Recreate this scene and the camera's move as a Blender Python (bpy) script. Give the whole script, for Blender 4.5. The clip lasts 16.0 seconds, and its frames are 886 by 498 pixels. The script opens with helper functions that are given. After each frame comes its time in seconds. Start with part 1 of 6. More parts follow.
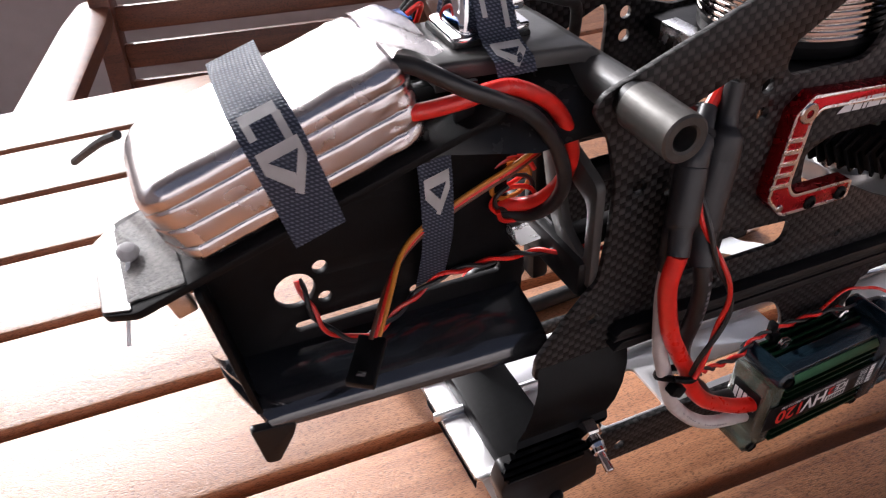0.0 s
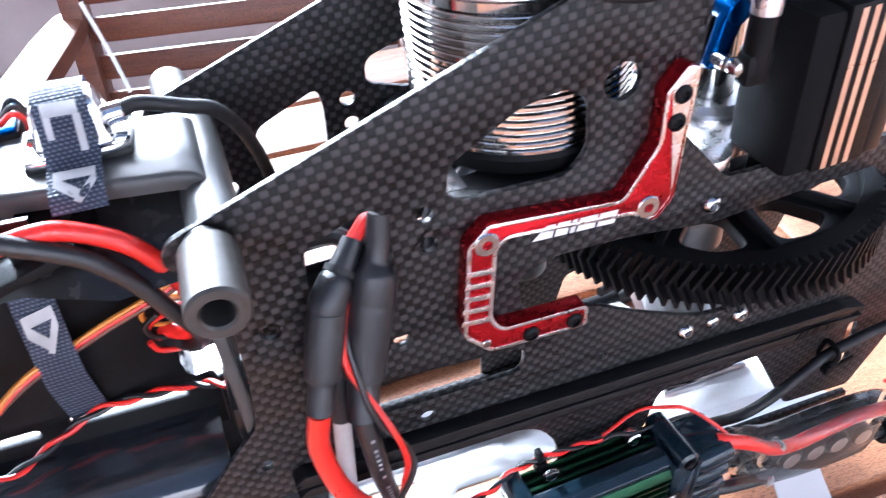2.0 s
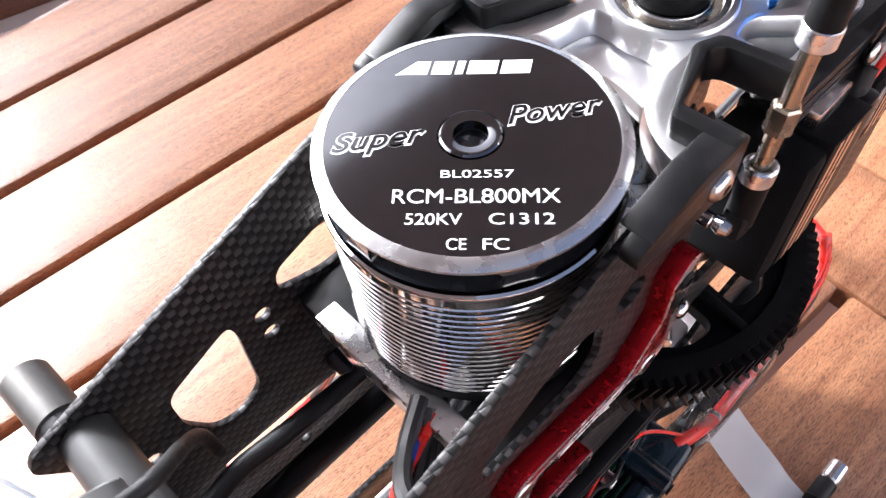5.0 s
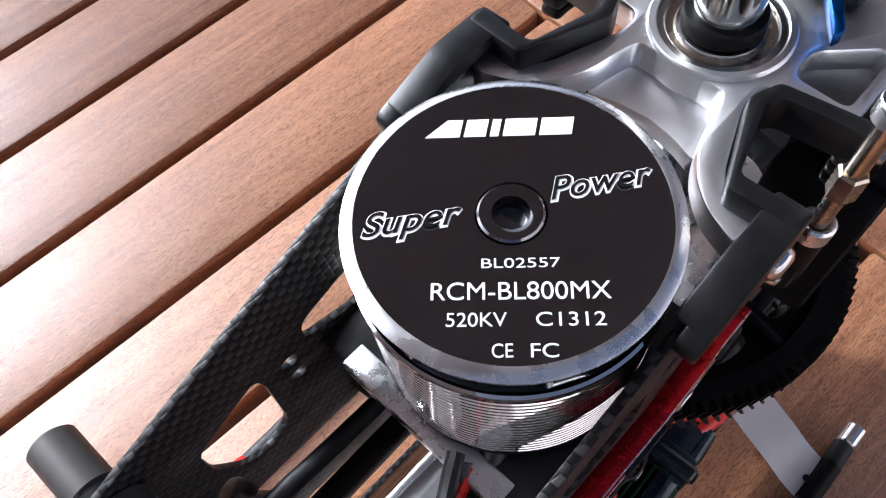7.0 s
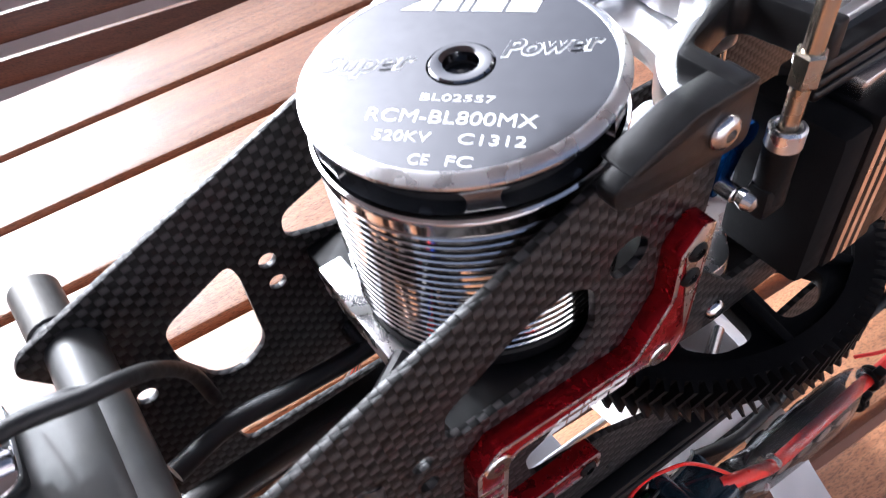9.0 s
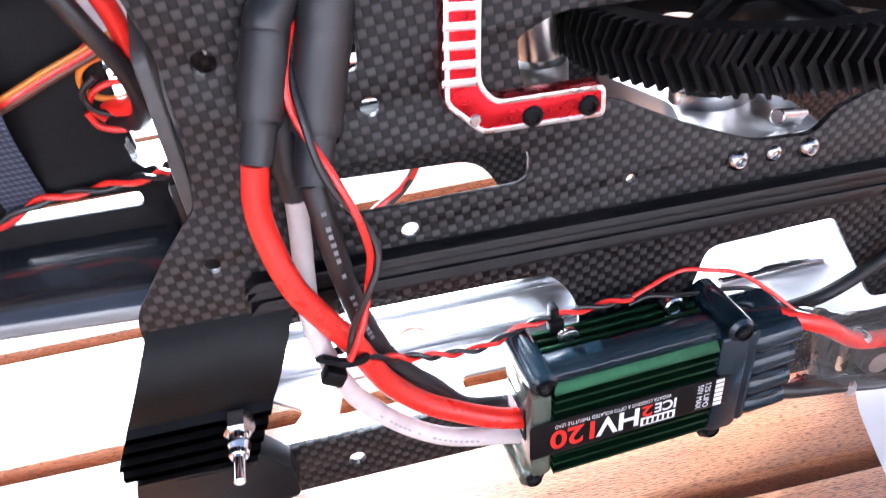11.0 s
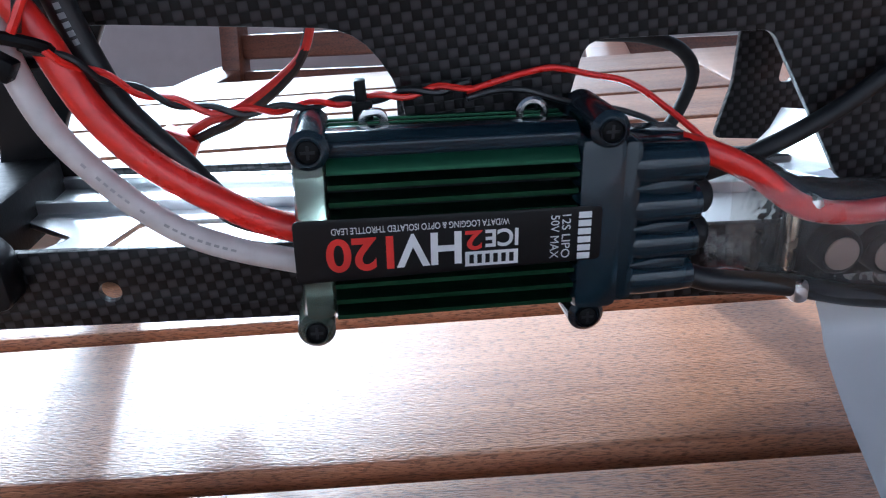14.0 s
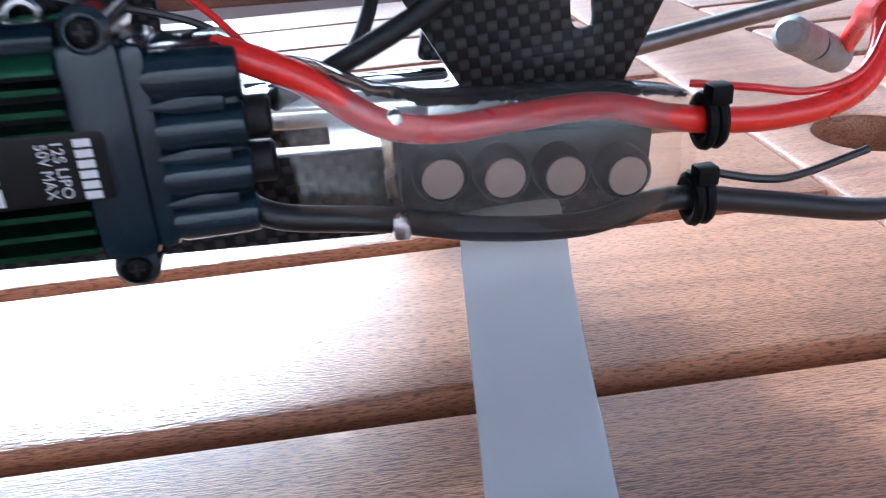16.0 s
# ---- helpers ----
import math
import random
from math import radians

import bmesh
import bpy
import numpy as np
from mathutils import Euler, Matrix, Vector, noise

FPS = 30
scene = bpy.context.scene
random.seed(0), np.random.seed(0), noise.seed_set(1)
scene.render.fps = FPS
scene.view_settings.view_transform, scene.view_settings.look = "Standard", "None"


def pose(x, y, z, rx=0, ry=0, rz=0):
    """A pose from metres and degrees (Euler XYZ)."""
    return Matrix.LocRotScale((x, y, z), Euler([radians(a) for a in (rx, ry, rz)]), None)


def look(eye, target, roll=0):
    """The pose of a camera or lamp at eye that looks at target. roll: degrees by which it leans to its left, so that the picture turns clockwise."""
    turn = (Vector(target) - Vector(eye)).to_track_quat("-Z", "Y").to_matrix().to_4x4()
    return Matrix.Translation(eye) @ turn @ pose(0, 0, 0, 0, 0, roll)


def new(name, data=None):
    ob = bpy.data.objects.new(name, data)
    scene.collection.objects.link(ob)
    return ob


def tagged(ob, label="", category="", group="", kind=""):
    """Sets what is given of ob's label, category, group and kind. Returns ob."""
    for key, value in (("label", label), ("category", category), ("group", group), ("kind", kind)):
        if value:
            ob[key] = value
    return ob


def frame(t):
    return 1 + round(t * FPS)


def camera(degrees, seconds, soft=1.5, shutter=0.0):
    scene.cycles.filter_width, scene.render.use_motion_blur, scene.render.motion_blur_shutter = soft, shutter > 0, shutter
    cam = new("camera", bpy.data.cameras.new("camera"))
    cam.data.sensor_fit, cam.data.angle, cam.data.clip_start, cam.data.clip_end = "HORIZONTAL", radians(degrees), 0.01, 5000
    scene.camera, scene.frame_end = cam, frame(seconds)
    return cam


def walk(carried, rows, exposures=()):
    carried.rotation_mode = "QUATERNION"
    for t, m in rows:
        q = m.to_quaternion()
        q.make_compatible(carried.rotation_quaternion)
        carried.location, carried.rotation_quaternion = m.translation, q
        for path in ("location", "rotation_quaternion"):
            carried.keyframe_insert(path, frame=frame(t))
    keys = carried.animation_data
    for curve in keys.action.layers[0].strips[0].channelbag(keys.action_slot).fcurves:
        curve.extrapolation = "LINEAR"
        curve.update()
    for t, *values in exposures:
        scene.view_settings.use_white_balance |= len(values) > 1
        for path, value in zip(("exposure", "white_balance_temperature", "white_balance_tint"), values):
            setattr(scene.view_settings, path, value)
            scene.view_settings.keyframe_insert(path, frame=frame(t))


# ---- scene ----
# Lengths of the model are in millimetres from a hole in its near side plate; LIFT puts its table at TOP.
TOP = 0.74
LIFT = TOP + 0.179
ROWS = [
    (0.0, -121.0, -142.5, 122.6, 51.64, 2.82, -24.74),
    (0.5, -91.5, -137.8, 116.3, 51.14, 2.60, -21.89),
    (1.0, -60.8, -136.1, 113.8, 50.77, 2.77, -20.72),
    (1.5, -32.6, -131.6, 120.1, 50.27, 3.30, -20.87),
    (2.0, 1.1, -138.2, 125.5, 51.21, 4.34, -21.01),
    (2.5, 20.6, -140.8, 131.8, 52.95, 4.58, -20.70),
    (3.0, 22.0, -143.5, 142.0, 54.98, 4.89, -19.89),
    (3.5, 22.3, -144.4, 145.5, 55.15, 5.21, -19.53),
    (4.0, 16.9, -117.1, 157.6, 48.41, 4.37, -25.47),
    (4.5, 15.1, -73.4, 166.7, 42.54, 4.53, -34.86),
    (5.0, 12.8, -36.5, 178.2, 35.08, 3.60, -45.08),
    (5.2, 15.2, -25.7, 174.1, 32.67, 4.12, -46.36),
    (7.3, 31.8, -9.5, 189.3, 27.75, 4.41, -46.32),
    (7.5, 31.0, -9.9, 188.9, 28.26, 4.27, -45.99),
    (8.0, 21.2, -13.9, 181.8, 31.10, 3.07, -45.76),
    (8.2, 18.2, -21.8, 180.8, 32.64, 3.75, -44.86),
    (10.3, 30.4, -128.7, 82.4, 52.08, 8.14, -18.23),
    (10.5, 23.5, -137.5, 72.6, 53.17, 7.67, -17.68),
    (11.0, 15.6, -152.9, 50.0, 55.04, 6.61, -14.59),
    (11.5, 26.0, -159.0, 20.5, 57.39, 5.16, -11.04),
    (12.0, 40.9, -158.3, -12.2, 59.59, 5.27, -9.36),
    (12.5, 56.6, -154.2, -38.9, 61.40, 3.90, -8.19),
    (13.0, 66.0, -152.1, -49.8, 63.24, 3.46, -6.68),
    (13.5, 71.6, -155.2, -53.2, 65.47, 3.85, -5.48),
    (14.0, 73.4, -157.1, -53.1, 66.25, 3.81, -5.62),
    (14.5, 85.2, -169.0, -37.9, 63.80, 5.27, -7.54),
    (15.0, 105.1, -180.2, -29.0, 61.91, 3.92, -9.73),
    (15.5, 130.6, -167.1, -50.1, 62.85, 5.12, -9.10),
    (16.0, 149.2, -143.2, -74.0, 62.82, 4.66, -10.58),
]
cam = camera(60.69, 16.0, soft=1.15, shutter=0.3)
walk(cam, [(t, pose(x / 1000, y / 1000, z / 1000 + LIFT, rx, ry, rz)) for t, x, y, z, rx, ry, rz in ROWS],
     exposures=[
         (0.0, 0.81, 5840, 10), (0.5, 1.55, 5440, 8), (1.0, 2.20, 5040, 2), (1.5, 2.53, 4960, 2), (2.0, 2.58, 4860, 4), (2.5, 2.53, 4930, 4), (3.5, 2.54, 5300, 7), (4.0, 2.23, 5400, 8), (4.5, 2.23, 5530, 8), (5.0, 1.93, 5600, 8),
         (7.3, 1.08, 5320, 7), (8.2, 1.13, 5580, 8), (10.3, 2.83, 4880, 4), (11.5, 2.73, 5140, 7), (12.5, 1.78, 4960, 1), (13.5, 0.80, 4560, -4), (14.5, 1.23, 4600, -3), (15.0, 1.22, 4600, -3), (15.5, 1.54, 4600, -2), (16.0, 1.52, 4560, -2)])

# ---- light ----
SUN_EL, SUN_AZ = 29.0, 13.0  # degrees; azimuth from +y towards -x
world = bpy.data.worlds.new("sky")
scene.world = world
world.use_nodes = True
wn = world.node_tree.nodes
sky = wn.new("ShaderNodeTexSky")
sky.sky_type, sky.sun_disc = "NISHITA", False
sky.sun_elevation, sky.sun_rotation = radians(SUN_EL), radians(-SUN_AZ)
sky.air_density, sky.dust_density, sky.ozone_density = 0.15, 9.0, 0.4
wn["Background"].inputs[1].default_value = 0.16
world.node_tree.links.new(sky.outputs[0], wn["Background"].inputs[0])
sun = new("sun", bpy.data.lights.new("sun", "SUN"))
sun.data.energy, sun.data.angle, sun.data.color = 1.8, radians(2.6), (1.0, 0.96, 0.90)
towards = Vector((-math.sin(radians(SUN_AZ)) * math.cos(radians(SUN_EL)), math.cos(radians(SUN_AZ)) * math.cos(radians(SUN_EL)), math.sin(radians(SUN_EL))))
sun.matrix_world = look(towards * 5, (0, 0, 0))

# ---- building helpers ----
PLACE = {}


def mm(v):
    return Vector((v[0] / 1000, v[1] / 1000, v[2] / 1000 + LIFT))


def thing(name, base, label, category, group="", kind=""):
    """An empty at base (millimetres) that carries the parts of one thing."""
    ob = new(name)
    ob.empty_display_size = 0.01
    ob.location = PLACE[ob] = mm(base)
    return tagged(ob, label, category, group, kind)


def part(name, bm, mat, parent, label="", sharp=0.6):
    """One mesh object from a bmesh in millimetres, under parent."""
    bmesh.ops.recalc_face_normals(bm, faces=bm.faces)
    for f in bm.faces:
        f.smooth = True
    for e in bm.edges:
        if len(e.link_faces) == 2 and e.calc_face_angle(0) > sharp:
            e.smooth = False
    for v in bm.verts:
        v.co = mm(v.co)
    lo = Vector([min(v.co[i] for v in bm.verts) for i in range(3)])
    hi = Vector([max(v.co[i] for v in bm.verts) for i in range(3)])
    mid = (lo + hi) / 2
    for v in bm.verts:
        v.co -= mid
    me = bpy.data.meshes.new(name)
    bm.to_mesh(me)
    bm.free()
    me.materials.append(mat)
    ob = new(name, me)
    if parent is None:
        ob.location = mid
    else:
        ob.parent = parent
        ob.location = mid - PLACE[parent]
    PLACE[ob] = mid
    if label:
        tagged(ob, label)
    return ob


def single(name, bm, mat, label, category, group="", kind=""):
    return tagged(part(name, bm, mat, None), label, category, group, kind)


def blend(*bms):
    """Several bmeshes as one."""
    first = bms[0]
    for b in bms[1:]:
        me = bpy.data.meshes.new("x")
        b.to_mesh(me)
        b.free()
        first.from_mesh(me)
        bpy.data.meshes.remove(me)
    return first


def box(c, size, bev=0.5, turn=None, seg=2):
    bm = bmesh.new()
    bmesh.ops.create_cube(bm, size=1)
    bmesh.ops.scale(bm, vec=size, verts=bm.verts)
    if bev:
        bmesh.ops.bevel(bm, geom=list(bm.edges), offset=min(bev, min(size) * 0.45), segments=seg, profile=0.5, affect="EDGES")
    m = Matrix.Translation(c) @ (turn if turn is not None else Matrix())
    bmesh.ops.transform(bm, matrix=m, verts=bm.verts)
    return bm


def span(lo, hi, bev=0.5, turn=None):
    lo, hi = Vector(lo), Vector(hi)
    return box((lo + hi) / 2, hi - lo, bev, turn)


def axis_turn(d):
    return Vector(d).to_track_quat("Z", "Y").to_matrix().to_4x4()


def lathe(profile, base=(0, 0, 0), axis=(0, 0, 1), n=40):
    """Rings (radius, height) round axis; radius 0 closes an end."""
    bm = bmesh.new()
    rings = []
    for r, h in profile:
        if r <= 0:
            rings.append([bm.verts.new((0, 0, h))])
        else:
            rings.append([bm.verts.new((r * math.cos(2 * math.pi * i / n), r * math.sin(2 * math.pi * i / n), h)) for i in range(n)])
    for a, b in zip(rings, rings[1:]):
        for i in range(n):
            j = (i + 1) % n
            if len(a) == 1 and len(b) == 1:
                continue
            if len(a) == 1:
                bm.faces.new((a[0], b[i], b[j]))
            elif len(b) == 1:
                bm.faces.new((a[i], a[j], b[0]))
            else:
                bm.faces.new((a[i], a[j], b[j], b[i]))
    bmesh.ops.transform(bm, matrix=Matrix.Translation(base) @ axis_turn(axis), verts=bm.verts)
    return bm


def rod(p0, p1, r, bev=0.3, n=24, bore=0):
    p0, p1 = Vector(p0), Vector(p1)
    h = (p1 - p0).length
    bev = min(bev, h * 0.4, r * 0.4)
    if bore:
        prof = [(bore, bev), (bore + bev, 0), (r - bev, 0), (r, bev), (r, h - bev), (r - bev, h), (bore + bev, h), (bore, h - bev), (bore, bev)]
    else:
        prof = [(0, 0), (r - bev, 0), (r, bev), (r, h - bev), (r - bev, h), (0, h)]
    return lathe(prof, p0, p1 - p0, n)


def path(points, step=6):
    """A smooth line through points."""
    ps = [Vector(p) for p in points]
    ps = [2 * ps[0] - ps[1]] + ps + [2 * ps[-1] - ps[-2]]
    out = []
    for a, b, c, d in zip(ps, ps[1:], ps[2:], ps[3:]):
        for i in range(step):
            t = i / step
            out.append(0.5 * ((2 * b) + (c - a) * t + (2 * a - 5 * b + 4 * c - d) * t * t + (3 * b - a - 3 * c + d) * t ** 3))
    return out + [ps[-2]]


def tube(points, r, n=10, step=6, smooth=True, flat=1.0):
    """A wire or hose through points; flat squeezes its cross-section."""
    ps = path(points, step) if smooth else [Vector(p) for p in points]
    bm = bmesh.new()
    d = (ps[1] - ps[0]).normalized()
    side = d.orthogonal().normalized()
    rings = []
    for i, p in enumerate(ps):
        d = (ps[min(i + 1, len(ps) - 1)] - ps[max(i - 1, 0)]).normalized()
        side = (side - d * side.dot(d)).normalized()
        up = d.cross(side)
        rr = r(i / (len(ps) - 1)) if callable(r) else r
        rings.append([bm.verts.new(p + rr * (side * math.cos(2 * math.pi * k / n) + flat * up * math.sin(2 * math.pi * k / n))) for k in range(n)])
    for a, b in zip(rings, rings[1:]):
        for k in range(n):
            bm.faces.new((a[k], a[(k + 1) % n], b[(k + 1) % n], b[k]))
    bm.faces.new(rings[0])
    bm.faces.new(rings[-1][::-1])
    return bm


def rounded(pts, r, n=4):
    """Corners of an outline rounded; a third number in a point is its own radius."""
    out = []
    for i, p in enumerate(pts):
        a, b = Vector(pts[i - 1][:2]), Vector(pts[(i + 1) % len(pts)][:2])
        c = Vector(p[:2])
        rr = p[2] if len(p) > 2 else r
        la, lb = (a - c).length, (b - c).length
        k = min(rr, la * 0.45, lb * 0.45)
        s, e = c + (a - c) / la * k, c + (b - c) / lb * k
        for j in range(n + 1):
            t = j / n
            out.append(s * (1 - t) ** 2 + c * 2 * t * (1 - t) + e * t * t)
    return out


def ring(x, y, r, n=20):
    return [(x + r * math.cos(2 * math.pi * i / n), y + r * math.sin(2 * math.pi * i / n)) for i in range(n)]


def XZ(y):
    """Drawn in x and z, its thickness towards -y from y."""
    return Matrix(((1, 0, 0, 0), (0, 0, -1, y), (0, 1, 0, 0), (0, 0, 0, 1)))


def XY(z):
    return Matrix.Translation((0, 0, z))


def flat(outline, depth, m, holes=(), bev=0.25):
    """A sheet of an outline with holes, depth thick, placed by m."""
    cu = bpy.data.curves.new("x", "CURVE")
    cu.dimensions, cu.fill_mode = "2D", "BOTH"
    cu.extrude, cu.bevel_depth, cu.bevel_resolution, cu.offset = depth / 2 - bev, bev, 1, -bev
    for loop in (outline, *holes):
        sp = cu.splines.new("POLY")
        sp.points.add(len(loop) - 1)
        for pt, p in zip(sp.points, loop):
            pt.co = (p[0], p[1], 0, 1)
        sp.use_cyclic_u = True
    return curve_mesh(cu, m @ Matrix.Translation((0, 0, depth / 2)))


def curve_mesh(cu, m):
    ob = bpy.data.objects.new("x", cu)
    me = bpy.data.meshes.new_from_object(ob)
    bm = bmesh.new()
    bm.from_mesh(me)
    bmesh.ops.remove_doubles(bm, verts=bm.verts, dist=0.002)
    bmesh.ops.transform(bm, matrix=m, verts=bm.verts)
    bpy.data.objects.remove(ob)
    bpy.data.curves.remove(cu)
    bpy.data.meshes.remove(me)
    return bm


def words(text, size, m, width=0, thick=0.04, shear=0.0, bold=0.0):
    """Lettering from the lower left corner of m; width stretches it to that many millimetres."""
    cu = bpy.data.curves.new("x", "FONT")
    cu.body, cu.size, cu.extrude, cu.shear, cu.offset = text, size, thick, shear, bold
    bm = curve_mesh(cu, Matrix())
    if width:
        lo, hi = min(v.co.x for v in bm.verts), max(v.co.x for v in bm.verts)
        for v in bm.verts:
            v.co.x = (v.co.x - lo) * width / (hi - lo)
    bmesh.ops.transform(bm, matrix=m, verts=bm.verts)
    return bm


def marks(shapes, m, thick=0.08):
    """Plain filled shapes in the plane of m."""
    return blend(*[flat(s, thick, m, bev=0.0) for s in shapes])


def logo(w, h, lean=0.18):
    """Five plain slanted blocks that stand for a maker's mark."""
    out, x = [], 0.0
    for part_w, kind in ((0.24, 1), (0.15, 0), (0.06, 0), (0.22, 0), (0.22, 0)):
        a, b, s = x * w, (x + part_w) * w, h * lean
        out.append([(a, 0), (b, 0), (b + s, h), (b - part_w * w * 0.45 + s, h)] if kind else [(a, 0), (b, 0), (b + s, h), (a + s, h)])
        x += part_w + 0.0275
    return out

# ---- materials ----
def material(name, base, rough=0.5, metal=0.0, second=None, scale=300, bump=0.0, bump_scale=None, coat=0.0, coat_rough=0.1, rough2=None,
             transmission=0.0, alpha=1.0, ior=1.5, stretch=None, sheen=0.0, spec=0.5, detail=4.0):
    m = bpy.data.materials.new(name)
    m.use_nodes = True
    nt = m.node_tree
    n, link = nt.nodes, nt.links.new
    b = n["Principled BSDF"]
    b.inputs["Base Color"].default_value = (*base, 1)
    b.inputs["Roughness"].default_value, b.inputs["Metallic"].default_value = rough, metal
    b.inputs["Coat Weight"].default_value, b.inputs["Coat Roughness"].default_value = coat, coat_rough
    b.inputs["Transmission Weight"].default_value, b.inputs["IOR"].default_value, b.inputs["Alpha"].default_value = transmission, ior, alpha
    b.inputs["Specular IOR Level"].default_value = spec
    tc = n.new("ShaderNodeTexCoord")
    mp = n.new("ShaderNodeMapping")
    mp.inputs["Scale"].default_value = stretch or (1, 1, 1)
    link(tc.outputs["Object"], mp.inputs[0])
    no = n.new("ShaderNodeTexNoise")
    no.inputs["Scale"].default_value, no.inputs["Detail"].default_value = scale, detail
    link(mp.outputs[0], no.inputs["Vector"])
    big = n.new("ShaderNodeTexNoise")
    big.inputs["Scale"].default_value, big.inputs["Detail"].default_value = scale * 0.13, 3
    link(mp.outputs[0], big.inputs["Vector"])
    both = n.new("ShaderNodeMath")
    both.operation = "MULTIPLY_ADD"
    link(no.outputs[0], both.inputs[0])
    both.inputs[1].default_value = 0.5
    half = n.new("ShaderNodeMath")
    half.operation = "MULTIPLY"
    half.inputs[1].default_value = 0.5
    link(big.outputs[0], half.inputs[0])
    link(half.outputs[0], both.inputs[2])
    fac = n.new("ShaderNodeMapRange")
    fac.inputs[1].default_value, fac.inputs[2].default_value = 0.36, 0.64
    link(both.outputs[0], fac.inputs[0])
    mix = n.new("ShaderNodeMix")
    mix.data_type = "RGBA"
    second = second or tuple(c * 0.8 for c in base)
    mix.inputs[6].default_value, mix.inputs[7].default_value = (*base, 1), (*second, 1)
    link(fac.outputs[0], mix.inputs[0])
    link(mix.outputs[2], b.inputs["Base Color"])
    rr = n.new("ShaderNodeMapRange")
    rr.inputs[3].default_value, rr.inputs[4].default_value = rough * 0.85, rough2 if rough2 is not None else min(1, rough * 1.2)
    link(fac.outputs[0], rr.inputs[0])
    link(rr.outputs[0], b.inputs["Roughness"])
    if bump:
        fine = n.new("ShaderNodeTexNoise")
        fine.inputs["Scale"].default_value, fine.inputs["Detail"].default_value = bump_scale or scale * 3, 3
        link(mp.outputs[0], fine.inputs["Vector"])
        bp = n.new("ShaderNodeBump")
        bp.inputs["Strength"].default_value, bp.inputs["Distance"].default_value = min(1.0, bump), 0.0004
        link(fine.outputs[0], bp.inputs["Height"])
        link(bp.outputs[0], b.inputs["Normal"])
    return m


def carbon_fibre():
    """Woven carbon: tows cross over and under in small squares below a clear resin coat."""
    m = material("carbon_weave", (0.012, 0.011, 0.010), 0.42, coat=0.05, coat_rough=0.12, spec=0.24)
    nt = m.node_tree
    n, link = nt.nodes, nt.links.new
    b = n["Principled BSDF"]
    tc = n.new("ShaderNodeTexCoord")
    sep = n.new("ShaderNodeSeparateXYZ")
    geo = n.new("ShaderNodeNewGeometry")
    link(geo.outputs["Position"], sep.inputs[0])
    cell = 0.0021

    def math_node(op, a, bb=None, c=None):
        q = n.new("ShaderNodeMath")
        q.operation = op
        for i, v in enumerate((a, bb, c)):
            if v is None:
                continue
            if isinstance(v, (int, float)):
                q.inputs[i].default_value = v
            else:
                link(v, q.inputs[i])
        return q.outputs[0]

    yz = math_node("ADD", sep.outputs[1], sep.outputs[2])
    u = math_node("DIVIDE", math_node("ADD", sep.outputs[0], math_node("MULTIPLY", yz, 0.06)), cell)
    v = math_node("DIVIDE", math_node("SUBTRACT", yz, math_node("MULTIPLY", sep.outputs[0], 0.06)), cell)
    fu, fv = math_node("FLOOR", u), math_node("FLOOR", v)
    odd = math_node("PINGPONG", math_node("ADD", fu, fv), 1)
    su = math_node("SINE", math_node("MULTIPLY", math_node("FRACT", u), math.pi))
    sv = math_node("SINE", math_node("MULTIPLY", math_node("FRACT", v), math.pi))
    warp = math_node("MULTIPLY", math_node("POWER", su, 0.5), math_node("POWER", sv, 0.18))
    weft = math_node("MULTIPLY", math_node("POWER", sv, 0.5), math_node("POWER", su, 0.18))
    mixf = n.new("ShaderNodeMix")
    mixf.data_type = "FLOAT"
    link(odd, mixf.inputs[0])
    link(warp, mixf.inputs[2])
    link(weft, mixf.inputs[3])
    mix = n.new("ShaderNodeMix")
    mix.data_type = "RGBA"
    mix.inputs[6].default_value, mix.inputs[7].default_value = (0.0011, 0.0012, 0.0013, 1), (0.042, 0.039, 0.0395, 1)
    link(math_node("MULTIPLY", math_node("MULTIPLY_ADD", odd, 0.90, 0.10), mixf.outputs[0]), mix.inputs[0])
    link(mix.outputs[2], b.inputs["Base Color"])
    bp = n.new("ShaderNodeBump")
    bp.inputs["Strength"].default_value, bp.inputs["Distance"].default_value = 0.45, 0.0003
    link(mixf.outputs[0], bp.inputs["Height"])
    link(bp.outputs[0], b.inputs["Normal"])
    return m


